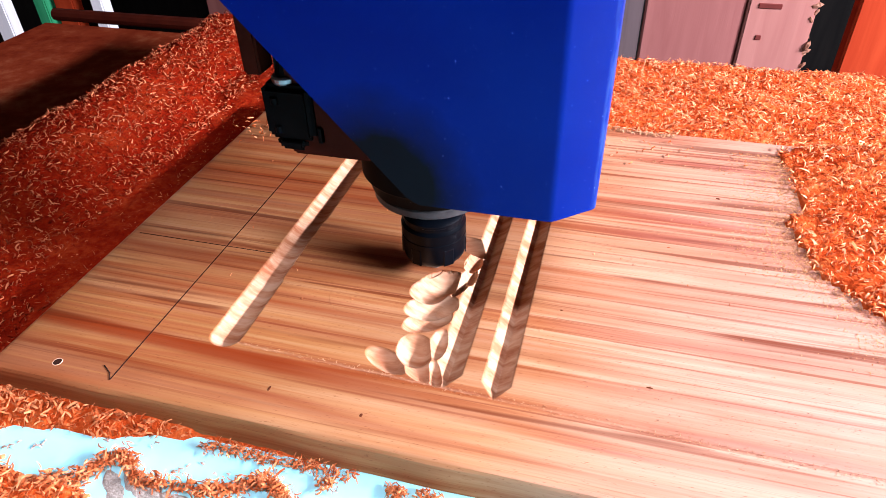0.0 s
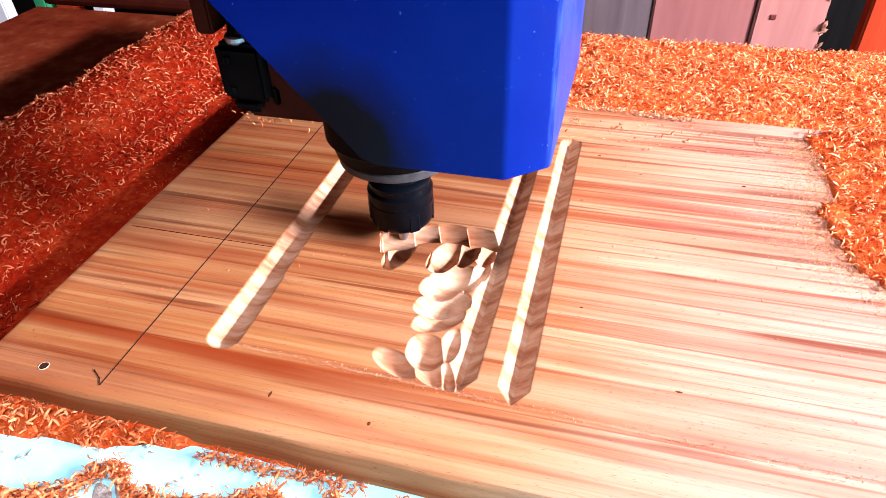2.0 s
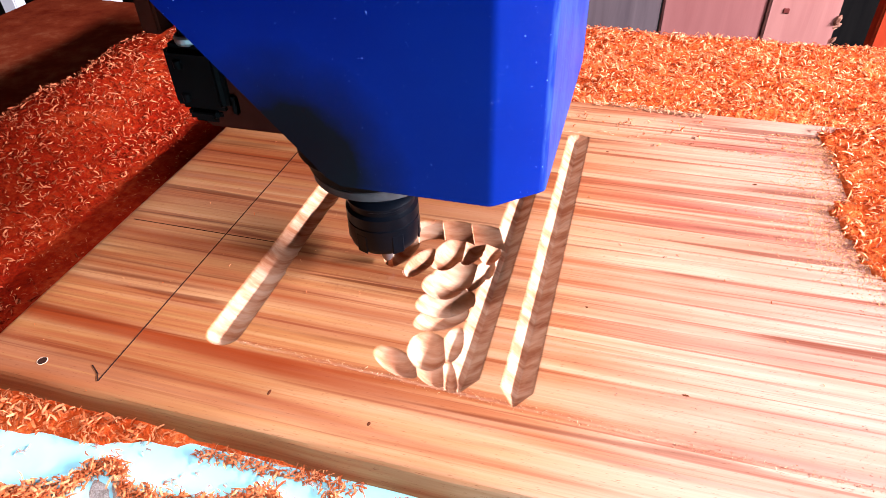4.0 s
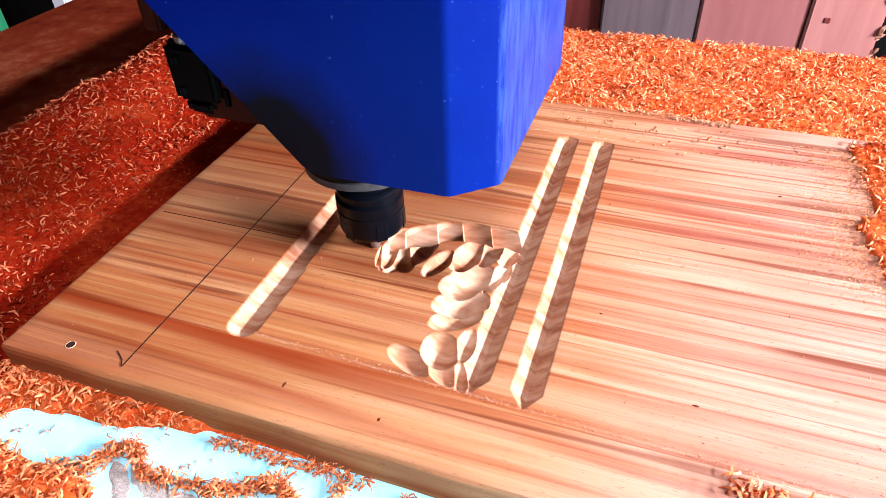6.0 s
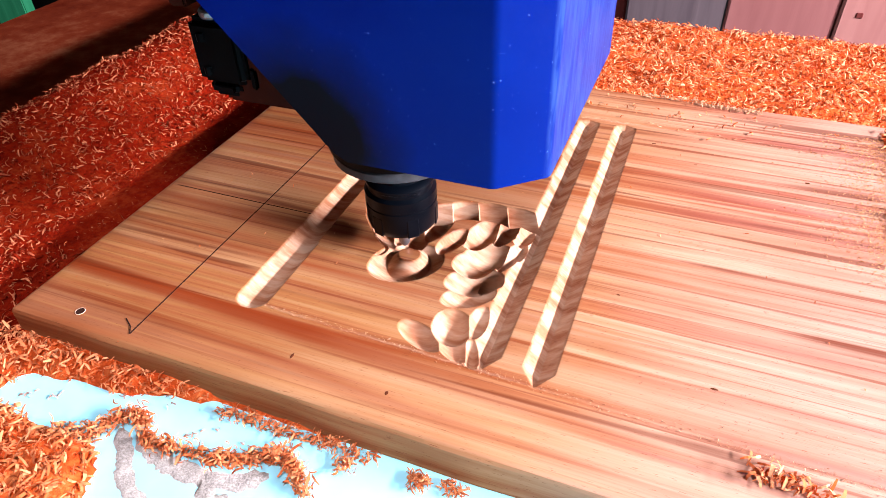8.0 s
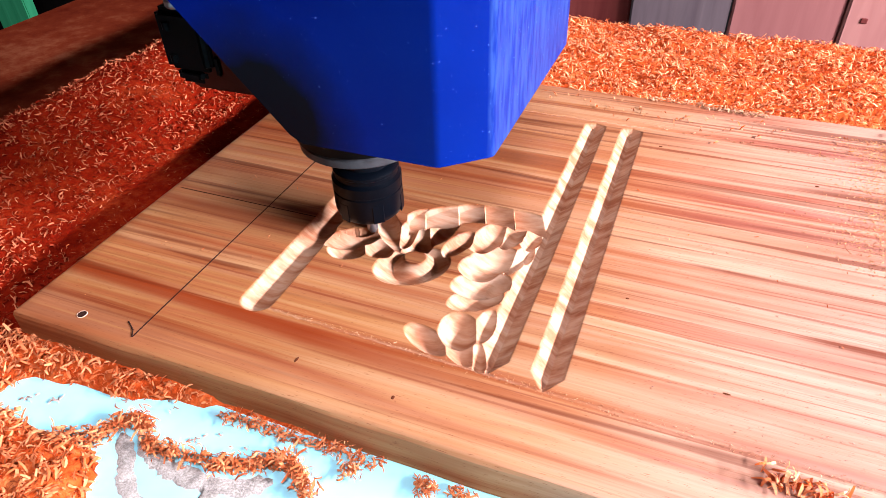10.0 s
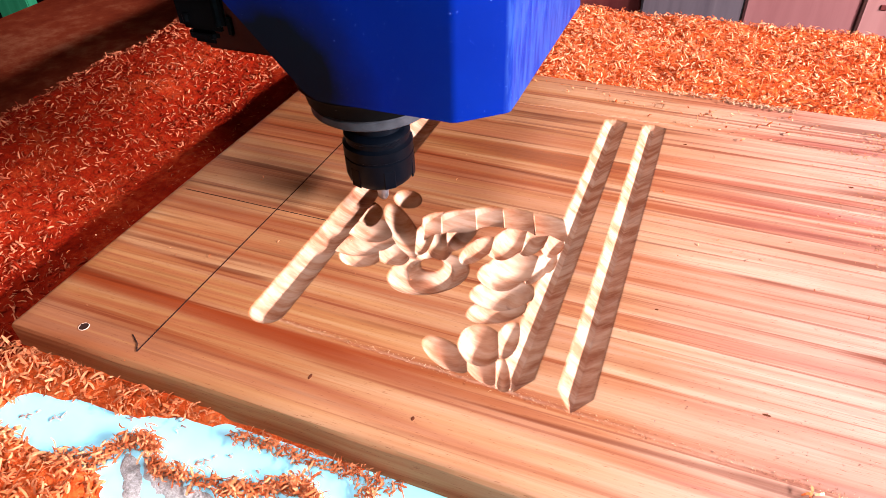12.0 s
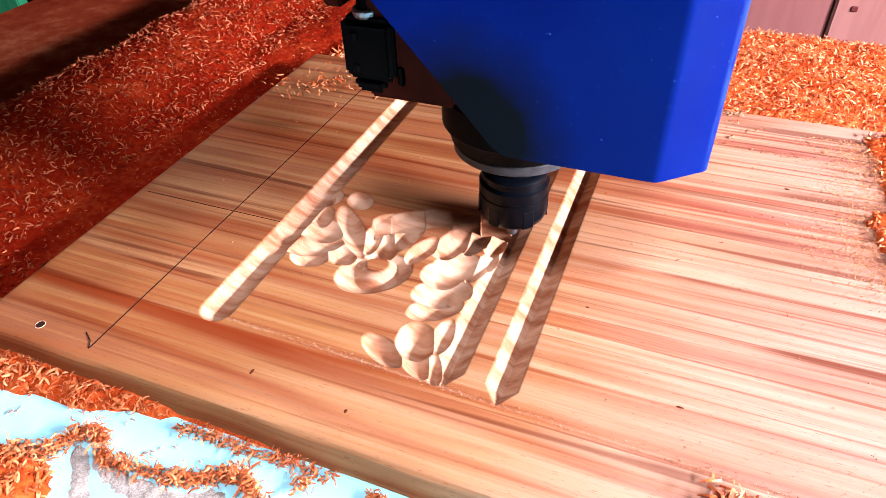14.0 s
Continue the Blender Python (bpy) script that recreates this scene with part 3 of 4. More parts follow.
def build_bed_layer():
    xs, ys = np.arange(-0.440, 0.56, 0.004), np.arange(-0.20, 0.468, 0.004)
    gx, gy = np.meshgrid(xs, ys)
    gz = bed_height(gx, gy)
    sink = np.where(gz < -0.5, BED_Z - 0.004, gz + 0.0012 * rough(gx, gy, 5.0))
    ny, nx = gx.shape
    verts = np.stack([gx, gy, sink], -1).reshape(-1, 3)
    keep = gz > -0.5
    any4 = keep[:-1, :-1] | keep[1:, :-1] | keep[:-1, 1:] | keep[1:, 1:]
    # left of the board the layer takes the copy with shadow in its colour
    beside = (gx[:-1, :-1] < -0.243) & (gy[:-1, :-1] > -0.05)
    for mask, mat, label in ((any4 & ~beside, DUST, "thick layer of orange sawdust behind the board"), (any4 & beside, SHADED_DUST, "sawdust layer beside the board, coloured as in shadow")):
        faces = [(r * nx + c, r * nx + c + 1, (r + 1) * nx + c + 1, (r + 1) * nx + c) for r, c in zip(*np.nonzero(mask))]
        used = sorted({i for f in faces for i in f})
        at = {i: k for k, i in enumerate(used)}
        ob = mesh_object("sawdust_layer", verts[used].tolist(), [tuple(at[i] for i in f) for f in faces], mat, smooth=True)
        tagged(ob, label, "sawdust", kind="stuff")


build_bed_layer()


def scatter(n, x0, x1, y0, y1, seed, lift=0.0012):
    rng = np.random.default_rng(seed)
    x, y = rng.uniform(x0, x1, n), rng.uniform(y0, y1, n)
    z = bed_height(x, y)
    ok = z > -0.5
    return np.stack([x, y, z + lift + rng.uniform(-0.001, 0.0022, n)], -1)[ok]


# shavings left of the board, darkened in colour for the shadow there
SHADED_CHIP = shaving_material("shaded_shavings", (0.60, 0.19, 0.085), (0.20, 0.012, 0.003))
curls("wood_shavings", scatter(10500, -0.437, -0.290, -0.10, 0.465, 11, 0.0008), SHADED_CHIP, "curled wood shavings beside the board, in shaded red-orange", (0.0028, 0.0072))
curls("wood_shavings", scatter(2200, -0.305, -0.243, -0.10, 0.465, 17, 0.0), SHADED_CHIP, "fine shavings close beside the board, in shaded red", (0.0016, 0.0038))
curls("wood_shavings", scatter(1500, -0.44, -0.243, -0.10, 0.02, 18, 0.0008), SHADED_CHIP, "loose shavings beside the board corner, in shaded red-orange", (0.003, 0.0075))
curls("wood_shavings", scatter(26000, -0.243, 0.45, 0.270, 0.465, 12), SHAVING, "orange curled wood shavings behind the board", (0.003, 0.0078), seed=4)
curls("wood_shavings", scatter(12000, 0.12, 0.40, 0.02, 0.30, 13), SHAVING, "pale orange shavings heaped on the board end", size=(0.003, 0.0075), seed=5)


def fringe(n, seed):
    """Places round the foot of the heap on the board, thinning out away from it."""
    rng = np.random.default_rng(seed)
    y = rng.uniform(0.03, 0.262, n)
    r = rough(np.full(n, 0.16), y)
    edge = 0.143 + 0.010 * r + 0.9 * np.clip(0.125 - y, 0, 1)
    x = edge + 0.022 - np.abs(rng.normal(0, 0.020, n))
    return np.stack([x, y, np.full(n, 0.0003)], -1)


TAN_DUST = shaving_material("tan_wood_dust", (0.64, 0.37, 0.19), (0.50, 0.21, 0.075))
curls("wood_dust", fringe(15000, 19), TAN_DUST, "fine tan dust round the heap on the board", (0.0006, 0.0021), seed=7)
curls("wood_shavings", scatter(11000, -0.26, 0.0, -0.15, -0.038, 14, 0.0006), FRONT_CHIP, "loose orange shavings on the blue bed", (0.003, 0.0085), seed=6)


def trail(name, path, wide, count, mat, label, seed, size=(0.0035, 0.009), high=0.003):
    rng = np.random.default_rng(seed)
    pts = []
    for _ in range(count):
        k = rng.uniform(0, len(path) - 1.001)
        i = int(k)
        a, b = Vector(path[i]), Vector(path[i + 1])
        p = a.lerp(b, k - i)
        pts.append((p.x + rng.normal(0, wide), p.y + rng.normal(0, wide), p.z + abs(rng.normal(0, high))))
    return curls(name, pts, mat, label, size, seed)


Z = BED_Z + 0.0008
for cx, cy, n in ((-0.1707, -0.0496, 5), (-0.129, -0.0560, 9), (-0.148, -0.0470, 4), (-0.122, -0.0500, 3), (-0.200, -0.0600, 8), (-0.213, -0.0640, 9), (-0.108, -0.0520, 3), (-0.079, -0.0600, 8)):
    trail("chip_clump", [(cx - 0.0015, cy - 0.0008, Z - 0.0006), (cx + 0.0015, cy + 0.0008, Z - 0.0006)], 0.0012, n, GREY_CHIP, "small clump of brown chips on the blue bed", 40 + n, (0.002, 0.005), 0.0006)
trail("wood_shavings", [(-0.185, -0.076, Z), (-0.168, -0.072, Z), (-0.163, -0.060, Z), (-0.155, -0.056, Z), (-0.142, -0.066, Z), (-0.120, -0.064, Z), (-0.102, -0.061, Z), (-0.090, -0.052, Z), (-0.080, -0.055, Z), (-0.070, -0.064, Z)], 0.0020, 1250, FRONT_CHIP, "winding trail of orange shavings on the blue bed", 21, (0.0025, 0.007))
trail("wood_shavings", [(-0.125, -0.0425, Z), (-0.10, -0.0415, Z), (-0.075, -0.0415, Z), (-0.052, -0.0405, Z)], 0.0016, 420, FRONT_CHIP, "thin line of orange shavings along the board edge", 33, (0.002, 0.0055), 0.0022)
for cx, cy, n in ((-0.062, -0.0475, 60), (-0.032, -0.0435, 120), (-0.018, -0.0420, 80)):
    trail("wood_shavings", [(cx - 0.003, cy, Z), (cx + 0.003, cy, Z)], 0.0020, n, FRONT_CHIP, "small heap of orange shavings by the board edge", 50 + n, (0.002, 0.0055), 0.0015)
clump = trail("shaving_clump", [(0.080, -0.010, 0.001), (0.094, -0.011, 0.001), (0.112, -0.014, 0.001)], 0.0020, 90, SHAVING, "small clump of shavings thrown onto the board edge", 22)
trail("wood_shavings", [(-0.13, 0.0055, 0.0002), (0.0, 0.0015, 0.0002), (0.20, -0.0045, 0.0002)], 0.0011, 900, FUZZ, "pale wood fuzz along the scored line", 26, (0.0005, 0.0014), 0.0001)
trail("wood_shavings", [(-0.22, 0.262, 0.001), (-0.10, 0.268, 0.001), (0.02, 0.256, 0.001), (0.14, 0.252, 0.001)], 0.007, 150, SHAVING, "few loose shavings along the far edge", 23, (0.002, 0.006), 0.0008)
trail("wood_shavings", [(0.005, 0.281, 0.0006), (0.035, 0.280, 0.0006), (0.058, 0.276, 0.0006), (0.082, 0.277, 0.0006)], 0.0016, 300, FUZZ, "pale splinters along the far edge of the board", 27, (0.0015, 0.005), 0.0008)
trail("wood_shavings", [(0.01, 0.240, 0.0002), (0.12, 0.231, 0.0002)], 0.0012, 70, FUZZ, "pale crumbs along the far score line", 28, (0.001, 0.003), 0.0002)
trail("wood_shavings", [(0.03, 0.022, 0.0001), (0.11, 0.012, 0.0001), (0.17, 0.02, 0.0001)], 0.008, 170, GREY_CHIP, "tiny brown crumbs on the front of the board", 29, (0.0005, 0.0014), 0.0001)
trail("wood_shavings", [(-0.24, 0.215, 0.001), (-0.20, 0.235, 0.001), (-0.15, 0.255, 0.001)], 0.010, 160, SHAVING, "loose shavings on the far corner of the board", 24, (0.003, 0.008), 0.002)
trail("wood_shavings", [(-0.23, -0.02, 0.0004), (-0.10, 0.20, 0.0004), (0.12, 0.10, 0.0004), (0.05, 0.20, 0.0004)], 0.05, 130, SHAVING, "specks of sawdust on the board", 25, (0.0008, 0.0024), 0.0002)


def dust_ridge(path, wide, high, label, seed):
    """A low rounded ridge of grey dust along a winding path on the bed."""
    rng = np.random.default_rng(seed)
    pts = []
    for a, b in zip(path, path[1:]):
        for k in range(8):
            pts.append(Vector(a).lerp(Vector(b), k / 8))
    verts, faces, across = [], [], 8
    for i, p in enumerate(pts):
        d = pts[min(i + 1, len(pts) - 1)] - pts[max(i - 1, 0)]
        nrm = Vector((-d.y, d.x)).normalized()
        w = wide * (0.8 + 0.4 * rng.random()) * min(1, (i + 1) / 4, (len(pts) - i) / 4)
        for k in range(across + 1):
            s = k / across * 2 - 1
            q = p + nrm * (s * w)
            verts.append((q.x, q.y, BED_Z - 0.0003 + high * (1 - s * s) * (0.7 + 0.6 * rng.random())))
    for i in range(len(pts) - 1):
        for k in range(across):
            a = i * (across + 1) + k
            faces.append((a, a + 1, a + across + 2, a + across + 1))
    return tagged(mesh_object("dust_trail", verts, faces, GREY_DUST, smooth=True), label, "dust", kind="stuff")


dust_ridge([(-0.160, -0.064), (-0.150, -0.072), (-0.144, -0.080), (-0.134, -0.087), (-0.118, -0.090)], 0.0042, 0.0009, "grey dust in a winding line on the blue bed", 1)
dust_ridge([(-0.152, -0.062), (-0.138, -0.069), (-0.128, -0.071), (-0.112, -0.071), (-0.098, -0.068), (-0.087, -0.060)], 0.0048, 0.0009, "grey dust in a winding line on the blue bed", 2)
dust_ridge([(-0.112, -0.072), (-0.104, -0.079), (-0.092, -0.076)], 0.0045, 0.0009, "grey dust patch on the blue bed", 3)


# ---- the router head; its origin is the centre of the collet nut's underside ----
def build_head():
    head = thing("router_head", "blue-covered router spindle with black collet nut, carving", "cnc router")
    nut = part("collet_nut", turned([(0.0120, 0.0), (0.0150, 0.0003), (0.0166, 0.0020), (0.0174, 0.0050), (0.0175, 0.0150), (0.0171, 0.0153), (0.0171, 0.0160), (0.0175, 0.0163), (0.0175, 0.0215), (0.0165, 0.0222), (0.0158, 0.0228), (0.0158, 0.0250), (0.0165, 0.0256), (0.0165, 0.0270), (0.0150, 0.0285), (0.0130, 0.0290)], 64), NUT, head, "black oxide collet nut", 35)
    for k in range(6):
        a = math.radians(60 * k + 12)
        bm = box((0.0167, -0.0030, 0.0015), (0.01753, 0.0030, 0.0120), 0.0004, 1)
        bmesh.ops.rotate(bm, verts=bm.verts, cent=(0, 0, 0), matrix=Matrix.Rotation(a, 3, "Z"))
        part("spanner_flat", bm, NUT, nut)
    part("cutter", turned([(0.0004, -0.0152), (0.0018, -0.0146), (0.0028, -0.0128), (0.0030, -0.0100), (0.0030, 0.0010)], 24), STEEL, head, "steel ball-nosed cutter", 40)
    part("spindle_neck", turned([(0.0130, 0.0285), (0.0130, 0.0430)], 32), NUT, head, "", 35)
    part("nose_ring", turned([(0.0140, 0.0400), (0.0285, 0.0405), (0.0298, 0.0415), (0.0298, 0.0450), (0.0290, 0.0458)], 56), NOSE, head, "dull silver nose ring", 35)
    part("spindle_body", turned([(0.0290, 0.0458), (0.0310, 0.0470), (0.0325, 0.0530), (0.0350, 0.0560), (0.0352, 0.0700), (0.0345, 0.0710), (0.0345, 0.0760), (0.0352, 0.0770), (0.0352, 0.22)], 56), BLACK, head, "black spindle body", 35)
    for k in range(4):
        a = radians(45 + 90 * k)
        part("nose_screw", turned([(0.0020, 0.0392), (0.0022, 0.0400), (0.0022, 0.0410)], 12, (0.0240 * math.cos(a), 0.0240 * math.sin(a))), STEEL, head)
    # folded sheet cover, open below and behind, its sides cut away on a slant

    def corner(a, b, c, r, n=5):
        a, b, c = Vector(a), Vector(b), Vector(c)
        p, q = b + (a - b).normalized() * r, b + (c - b).normalized() * r
        return [tuple((p.lerp(b, t)).lerp(b.lerp(q, t), t)) for t in [i / n for i in range(n + 1)]]

    outline = [(-0.100, -0.0694), (0.0680, -0.0694), (0.0836, -0.0560), (0.0836, 0.0560), (0.0680, 0.0694), (-0.100, 0.0694)]
    plan = [(x, -0.0694) for x in np.linspace(-0.100, 0.055, 32)]
    for a, b, c in zip(outline, outline[1:], outline[2:]):
        plan += corner(a, b, c, 0.0018)
    plan += [(x, 0.0694) for x in np.linspace(0.055, -0.100, 32)]
    inner = []
    for i, p in enumerate(plan):
        d = Vector(plan[min(i + 1, len(plan) - 1)]) - Vector(plan[max(i - 1, 0)])
        nrm = Vector((-d.y, d.x)).normalized() * 0.0016
        inner.append((p[0] + nrm.x, p[1] + nrm.y))

    def low(x):
        return 0.0768 + max(0.0, 0.0125 - x) * 1.12

    verts, faces, n = [], [], len(plan)
    for ring in (plan, inner):
        for f in (0, 1):
            verts += [(x, y, low(x) if f == 0 else 0.235) for x, y in ring]
    for i in range(n - 1):
        faces += [(i, i + 1, n + i + 1, n + i), (2 * n + i + 1, 2 * n + i, 3 * n + i, 3 * n + i + 1), (i + 1, i, 2 * n + i, 2 * n + i + 1)]
    faces.append(tuple(n + i for i in range(n)))
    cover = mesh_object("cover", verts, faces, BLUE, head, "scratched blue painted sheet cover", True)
    cover.data.set_sharp_from_angle(angle=radians(40))
    # bracket, limit switch and carriage behind the spindle
    part("spindle_bracket", box((-0.0520, -0.0460, 0.0790), (-0.0130, 0.0460, 0.2200), 0.002), BRACKET, head, "dusty brown spindle bracket")
    part("bracket_lip", box((-0.0130, -0.0420, 0.0740), (0.0000, 0.0420, 0.0900), 0.002), BLACK, head)
    switch = part("limit_switch", box((-0.0595, -0.0500, 0.0880), (-0.0370, -0.0360, 0.1130), 0.0025, 3), BLACK, head, "black limit switch box")
    part("switch_foot", box((-0.0565, -0.0490, 0.0822), (-0.0420, -0.0370, 0.0890), 0.0025, 3), BLACK, switch)
    part("switch_roller", box((-0.0375, -0.0470, 0.0860), (-0.0340, -0.0400, 0.0950), 0.001), BLACK, switch)
    part("switch_collar", turned([(0.0052, 0.1125), (0.0056, 0.1135), (0.0056, 0.1150), (0.0050, 0.1158)], 20, (-0.0500, -0.0430)), STEEL, switch, "pale collar")
    for zz in (0.0920, 0.1050):
        part("switch_screw", turned([(0.0018, zz), (0.0018, zz + 0.0030)], 10, (-0.0530, -0.0497)), BLACK, switch)
    part("cable", tube([(-0.050, -0.043, 0.114), (-0.050, -0.043, 0.14), (-0.054, -0.044, 0.18), (-0.056, -0.044, 0.23)], 0.0042), BLACK, head, "black cable")
    part("carriage_plate", box((-0.0640, -0.0700, 0.2410), (-0.0500, 0.0700, 0.5200), 0.002), BRACKET, head)
    part("carriage_block", box((-0.0695, -0.0600, 0.4300), (-0.0645, 0.0600, 0.5100), 0.001), BRACKET, head)
    part("carriage_post", box((-0.0660, -0.0480, 0.1160), (-0.0580, -0.0360, 0.2300), 0.001), BRACKET, head, "rusty brown upright")
    return head


head = build_head()


def build_gantry():
    g = thing("gantry", "brown steel gantry beam above the bed", "gantry")
    part("beam", box((-0.205, -1.45, 0.420), (-0.080, 1.45, 0.530), 0.004), BRACKET, g)
    part("rail", box((-0.0795, -1.40, 0.450), (-0.070, 1.40, 0.468), 0.001), STEEL, g)
    for y in (-1.5, 1.45):
        part("upright", box((-0.200, y, -0.85), (-0.090, y + 0.05, 0.419), 0.004), BRACKET, g)
    return g


gantry = build_gantry()


# ---- timber and posts behind the bed ----
def plank(x0, x1, mat, label, y=0.80, thick=0.03, top=1.15):
    p = part("timber_plank", box((x0, y, -0.85), (x1, y + thick, top), 0.003), mat)
    return tagged(p, label, "plank", "timber leaning behind the bed")


PINK = plank_material("pinkish_plank", (0.20, 0.070, 0.062), (0.25, 0.098, 0.085))
PALE = plank_material("pale_pink_plank", (0.26, 0.105, 0.088), (0.32, 0.14, 0.115))
GREY = plank_material("grey_plank", (0.075, 0.055, 0.058), (0.12, 0.09, 0.09))
RED = plank_material("red_plank", (0.24, 0.020, 0.005), (0.34, 0.042, 0.012))
DARK = plank_material("dark_red_plank", (0.07, 0.012, 0.010), (0.12, 0.025, 0.02))
WHITE = plank_material("white_batten", (0.70, 0.70, 0.72), (0.82, 0.82, 0.84))
plank(-0.196, -0.170, WHITE, "narrow white-painted batten standing behind the bed")
plank(-0.166, -0.076, DARK, "dark red plank standing behind the bed", 0.815)
plank(-0.074, 0.0555, GREY, "weathered grey plank standing behind the bed")
plank(0.058, 0.190, PINK, "dusty pink plank standing behind the bed")
plank(0.192, 0.279, PALE, "pale pink plank with rough bark edge", 0.797)
plank(0.328, 0.520, RED, "bright red-brown plank standing behind the bed", 0.80)
plank(-0.86, -0.66, PINK, "dull brown plank far behind the bed", 1.10)
plank(-1.075, -1.045, WHITE, "narrow white post far behind the bed", 1.00)
plank(-1.19, -1.14, RED, "red-brown post far behind the bed", 1.02)
plank(-1.33, -1.29, WHITE, "pale grey leg of a trestle", 0.98)
GREEN = plank_material("green_paint", (0.02, 0.22, 0.09), (0.04, 0.32, 0.14))
plank(-1.68, -1.565, GREEN, "green-painted post far behind the bed", 1.0)
plank(-1.236, -1.205, GREEN, "narrow green post far behind the bed", 1.01)
rng = random.Random(31)
bark = thing("bark_edge", "ragged pale bark edge on the pale pink plank", "bark", at=(0.279, 0.797, 0))
bm = bmesh.new()
for k in range(70):
    z = -0.30 + k * 0.009
    r = rng.uniform(0.004, 0.008)
    bmesh.ops.create_icosphere(bm, subdivisions=1, radius=r, matrix=Matrix.Translation((rng.uniform(-0.005, 0.003), rng.uniform(-0.002, 0.022), z)) @ Matrix.Rotation(rng.uniform(0, 3), 4, "Y") @ Matrix.Diagonal((0.6, 0.7, 1.3, 1)))
part("bark", bm, plank_material("rough_bark", (0.09, 0.03, 0.018), (0.34, 0.17, 0.11), (140, 140, 90)), bark)
for gx, gz, gl in ((0.205, -0.055, 0.030), (0.2105, -0.098, 0.008), (0.232, -0.15, 0.010)):
    notch = part("saw_mark", box((gx, 0.7955, gz), (gx + gl, 0.7985, gz + 0.007), 0.001, 1), DARK)
    tagged(notch, "dark notch in the pale pink plank", "notch", "marks on the plank")
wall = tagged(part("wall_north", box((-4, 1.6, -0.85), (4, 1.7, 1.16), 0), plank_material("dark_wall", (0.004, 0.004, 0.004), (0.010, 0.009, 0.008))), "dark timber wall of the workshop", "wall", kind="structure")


# unseen walls, added to close the shed and keep grey sky light out
west = tagged(part("wall_west", box((-3.1, -3.0, -0.85), (-3.0, 1.6, 1.16), 0), plank_material("brown_boards", (0.10, 0.05, 0.03), (0.20, 0.11, 0.07))), "unseen brown boarded wall, added to close the shed", "wall", kind="structure")
south = tagged(part("wall_south", box((-3.0, -3.1, -0.85), (1.30, -3.0, 1.16), 0), plank_material("brown_boarding", (0.14, 0.07, 0.045), (0.24, 0.13, 0.085))), "unseen brown boarded wall, added to close the shed", "wall", kind="structure")
EAST = plank_material("whitewashed_boards", (0.30, 0.24, 0.20), (0.42, 0.35, 0.30))
east = tagged(new("wall_east"), "boarded side wall with a high window opening", "wall", kind="structure")
for lo, hi in (((1.30, -3.0, -0.85), (1.40, 1.6, 0.35)), ((1.30, -3.0, 0.68), (1.40, 1.6, 1.16)), ((1.30, -3.0, 0.35), (1.40, -0.40, 0.68)), ((1.30, 0.65, 0.35), (1.40, 1.6, 0.68))):
    part("boarding", box(lo, hi, 0), EAST, east)
skylight = tagged(new("window_1"), "long narrow skylight opening in the shed roof", "skylight", kind="structure")
SX0, SX1, SY0, SY1 = 0.03, 0.47, -0.60, -0.40
for lo, hi in (((SX0 - 0.03, SY0 - 0.03, 1.13), (SX1 + 0.03, SY0, 1.1595)), ((SX0 - 0.03, SY1, 1.13), (SX1 + 0.03, SY1 + 0.03, 1.1595)), ((SX0 - 0.03, SY0 + 0.0005, 1.13), (SX0, SY1 - 0.0005, 1.1595)), ((SX1, SY0 + 0.0005, 1.13), (SX1 + 0.03, SY1 - 0.0005, 1.1595))):
    part("window_frame", box(lo, hi, 0.004), EAST, skylight)
verts, faces = [], []
for lo, hi in (((-3.1, -3.1, 1.16), (SX0, 1.7, 1.20)), ((SX1, -3.1, 1.16), (1.4, 1.7, 1.20)), ((SX0, -3.1, 1.16), (SX1, SY0, 1.20)), ((SX0, SY1, 1.16), (SX1, 1.7, 1.20))):
    k = len(verts)
    verts += [(a, b, c) for c in (lo[2], hi[2]) for a, b in ((lo[0], lo[1]), (hi[0], lo[1]), (hi[0], hi[1]), (lo[0], hi[1]))]
    faces += [tuple(k + i for i in f) for f in ((3, 2, 1, 0), (4, 5, 6, 7), (0, 1, 5, 4), (1, 2, 6, 5), (2, 3, 7, 6), (3, 0, 4, 7))]
tagged(mesh_object("ceiling", verts, faces, plank_material("dark_roof_boards", (0.03, 0.02, 0.015), (0.07, 0.045, 0.03))), "dark boarded shed roof with a long skylight", "ceiling", kind="structure")


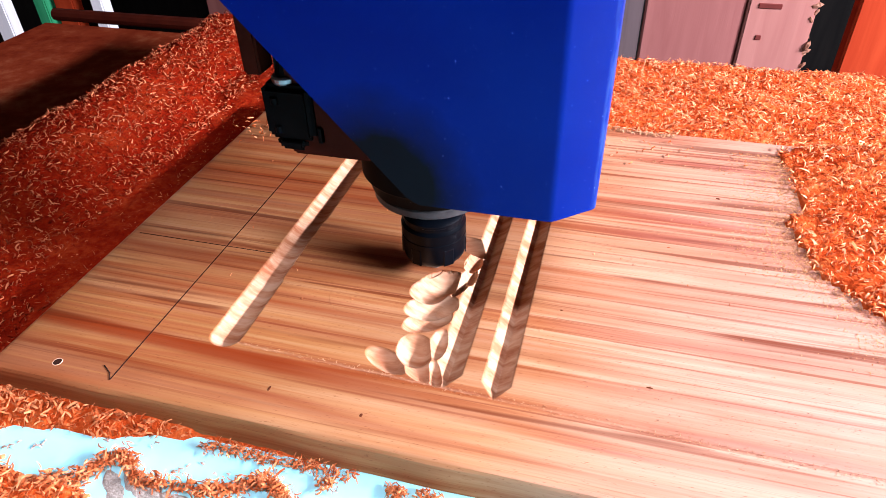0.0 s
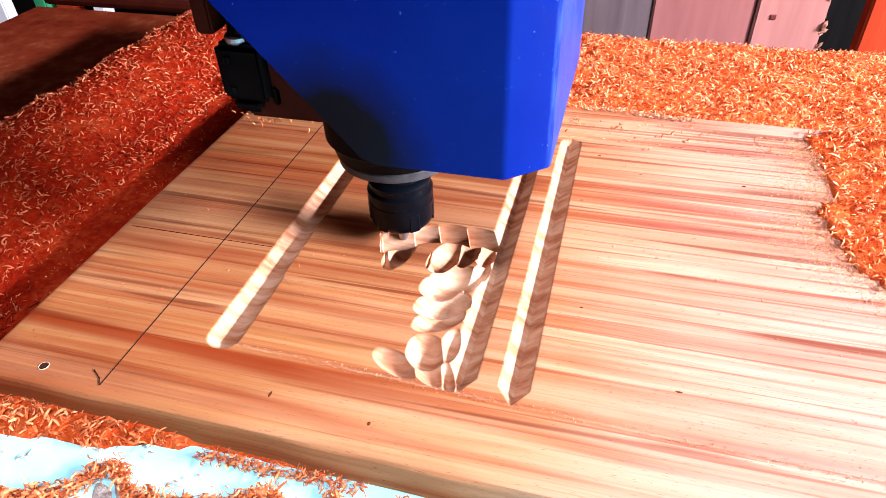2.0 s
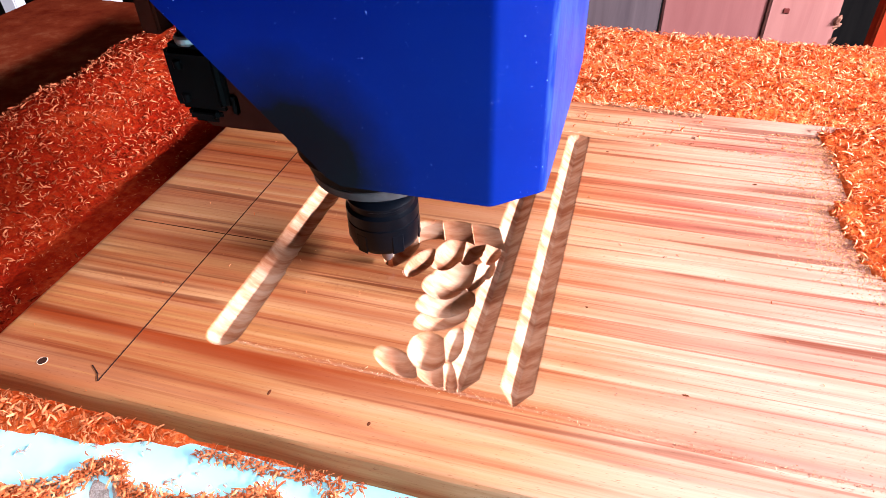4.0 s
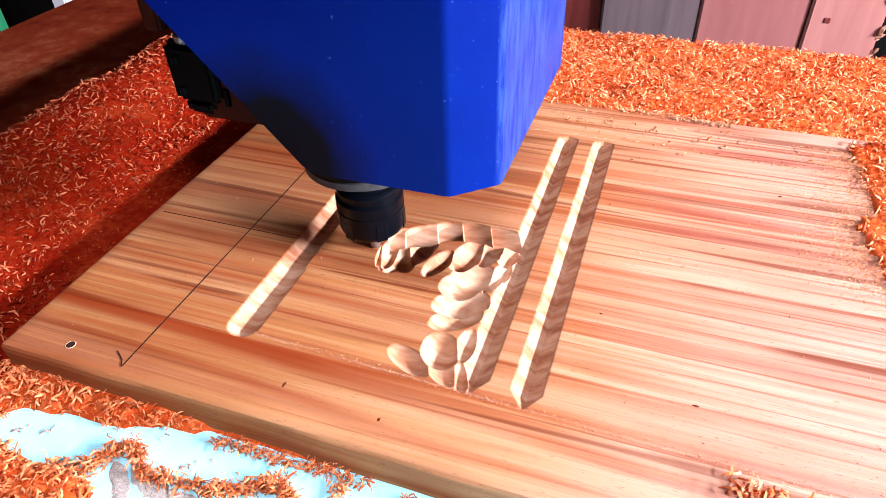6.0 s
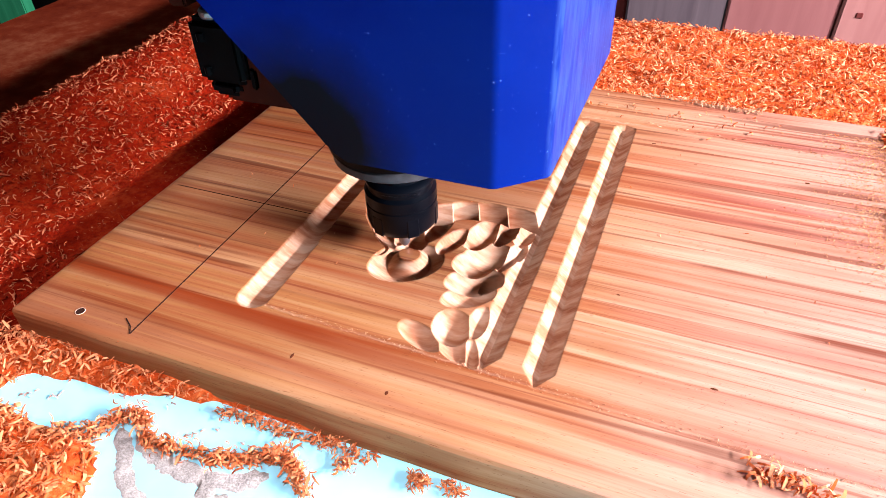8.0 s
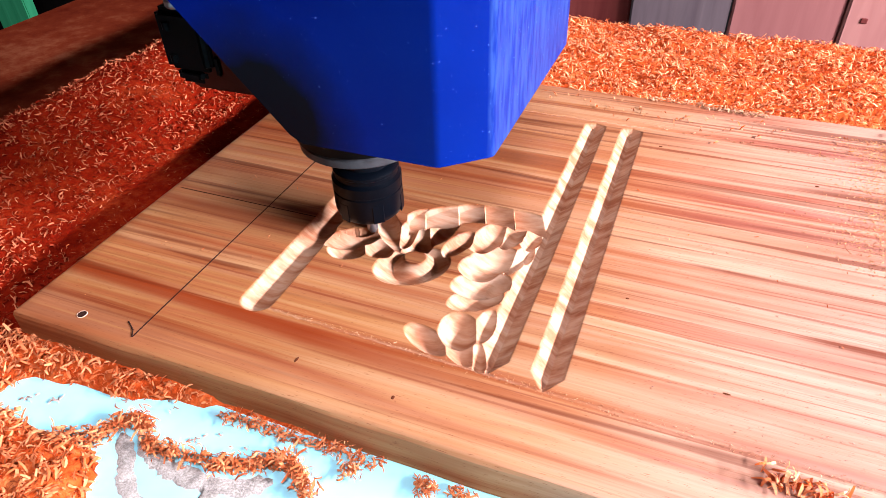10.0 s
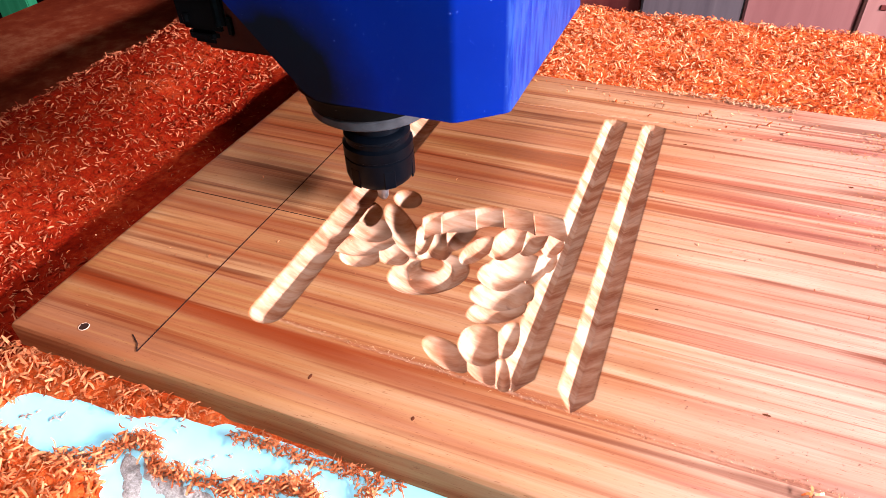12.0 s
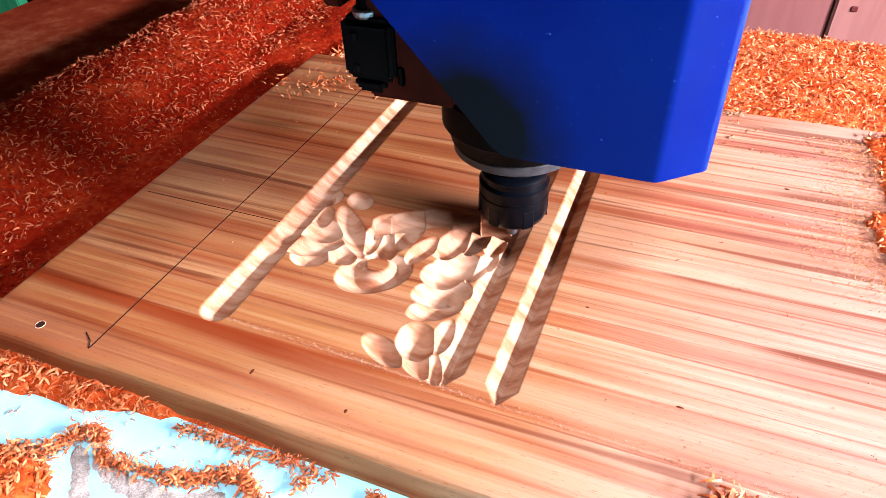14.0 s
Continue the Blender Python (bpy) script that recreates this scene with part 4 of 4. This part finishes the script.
# ---- what moves ----
HEAD = [
    (0, -0.0509, 0.0882, 0.0100),
    (0.5, -0.0684, 0.1079, 0.0149),
    (1, -0.0678, 0.1066, 0.0089),
    (1.5, -0.0743, 0.1015, 0.0103),
    (2, -0.0799, 0.1058, 0.0098),
    (2.5, -0.0790, 0.0812, 0.0178),
    (3, -0.0790, 0.0775, 0.0202),
    (5.3, -0.0880, 0.0698, 0.0132),
    (5.5, -0.0914, 0.0756, 0.0127),
    (6, -0.1018, 0.0832, 0.0137),
    (6.5, -0.0909, 0.0614, 0.0122),
    (7, -0.0904, 0.0571, 0.0123),
    (7.5, -0.0823, 0.0706, 0.0128),
    (9.8, -0.1202, 0.0688, 0.0166),
    (10, -0.1123, 0.0783, 0.0121),
    (10.5, -0.1223, 0.0804, 0.0214),
    (11, -0.1148, 0.1018, 0.0146),
    (11.5, -0.1136, 0.0954, 0.0122),
    (12, -0.1233, 0.0994, 0.0191),
    (12.5, -0.1170, 0.1081, 0.0142),
    (13, -0.1235, 0.0969, 0.0139),
    (13.5, -0.1233, 0.1108, 0.0157),
    (14, -0.0269, 0.1137, 0.0090),
]


def motions():
    walk(head, [(t, pose(x, y, z)) for t, x, y, z in HEAD])
    walk(gantry, [(t, pose(x, 0, 0)) for t, x, y, z in HEAD])
    walk(clump, [(0, pose(0.16, 0.14, -0.003)), (4.2, pose(0.16, 0.14, -0.003)), (4.4, pose(0.08, 0.07, 0.06)), (4.6, pose(0, 0, 0)), (14, pose(0, 0, 0))])
    rng = random.Random(5)
    for ob, x, y, mid, due in stock_blocks:
        t = min(13.2, max(0.1, due - 9.0 * (x - mid) + rng.uniform(-0.05, 0.15)))
        t = math.floor(t * 2) / 2 + 0.04 + 0.26 * (t * 2 % 1)
        end = (rng.uniform(-0.415, -0.345) - x, rng.uniform(0.10, 0.42) - y, -0.0145)
        walk(ob, [(0, pose(0, 0, 0)), (t, pose(0, 0, 0)), (t + 0.067, pose(end[0] * 0.55, end[1] * 0.55, 0.03)), (t + 0.134, pose(*end)), (14.0, pose(*end))])


motions()
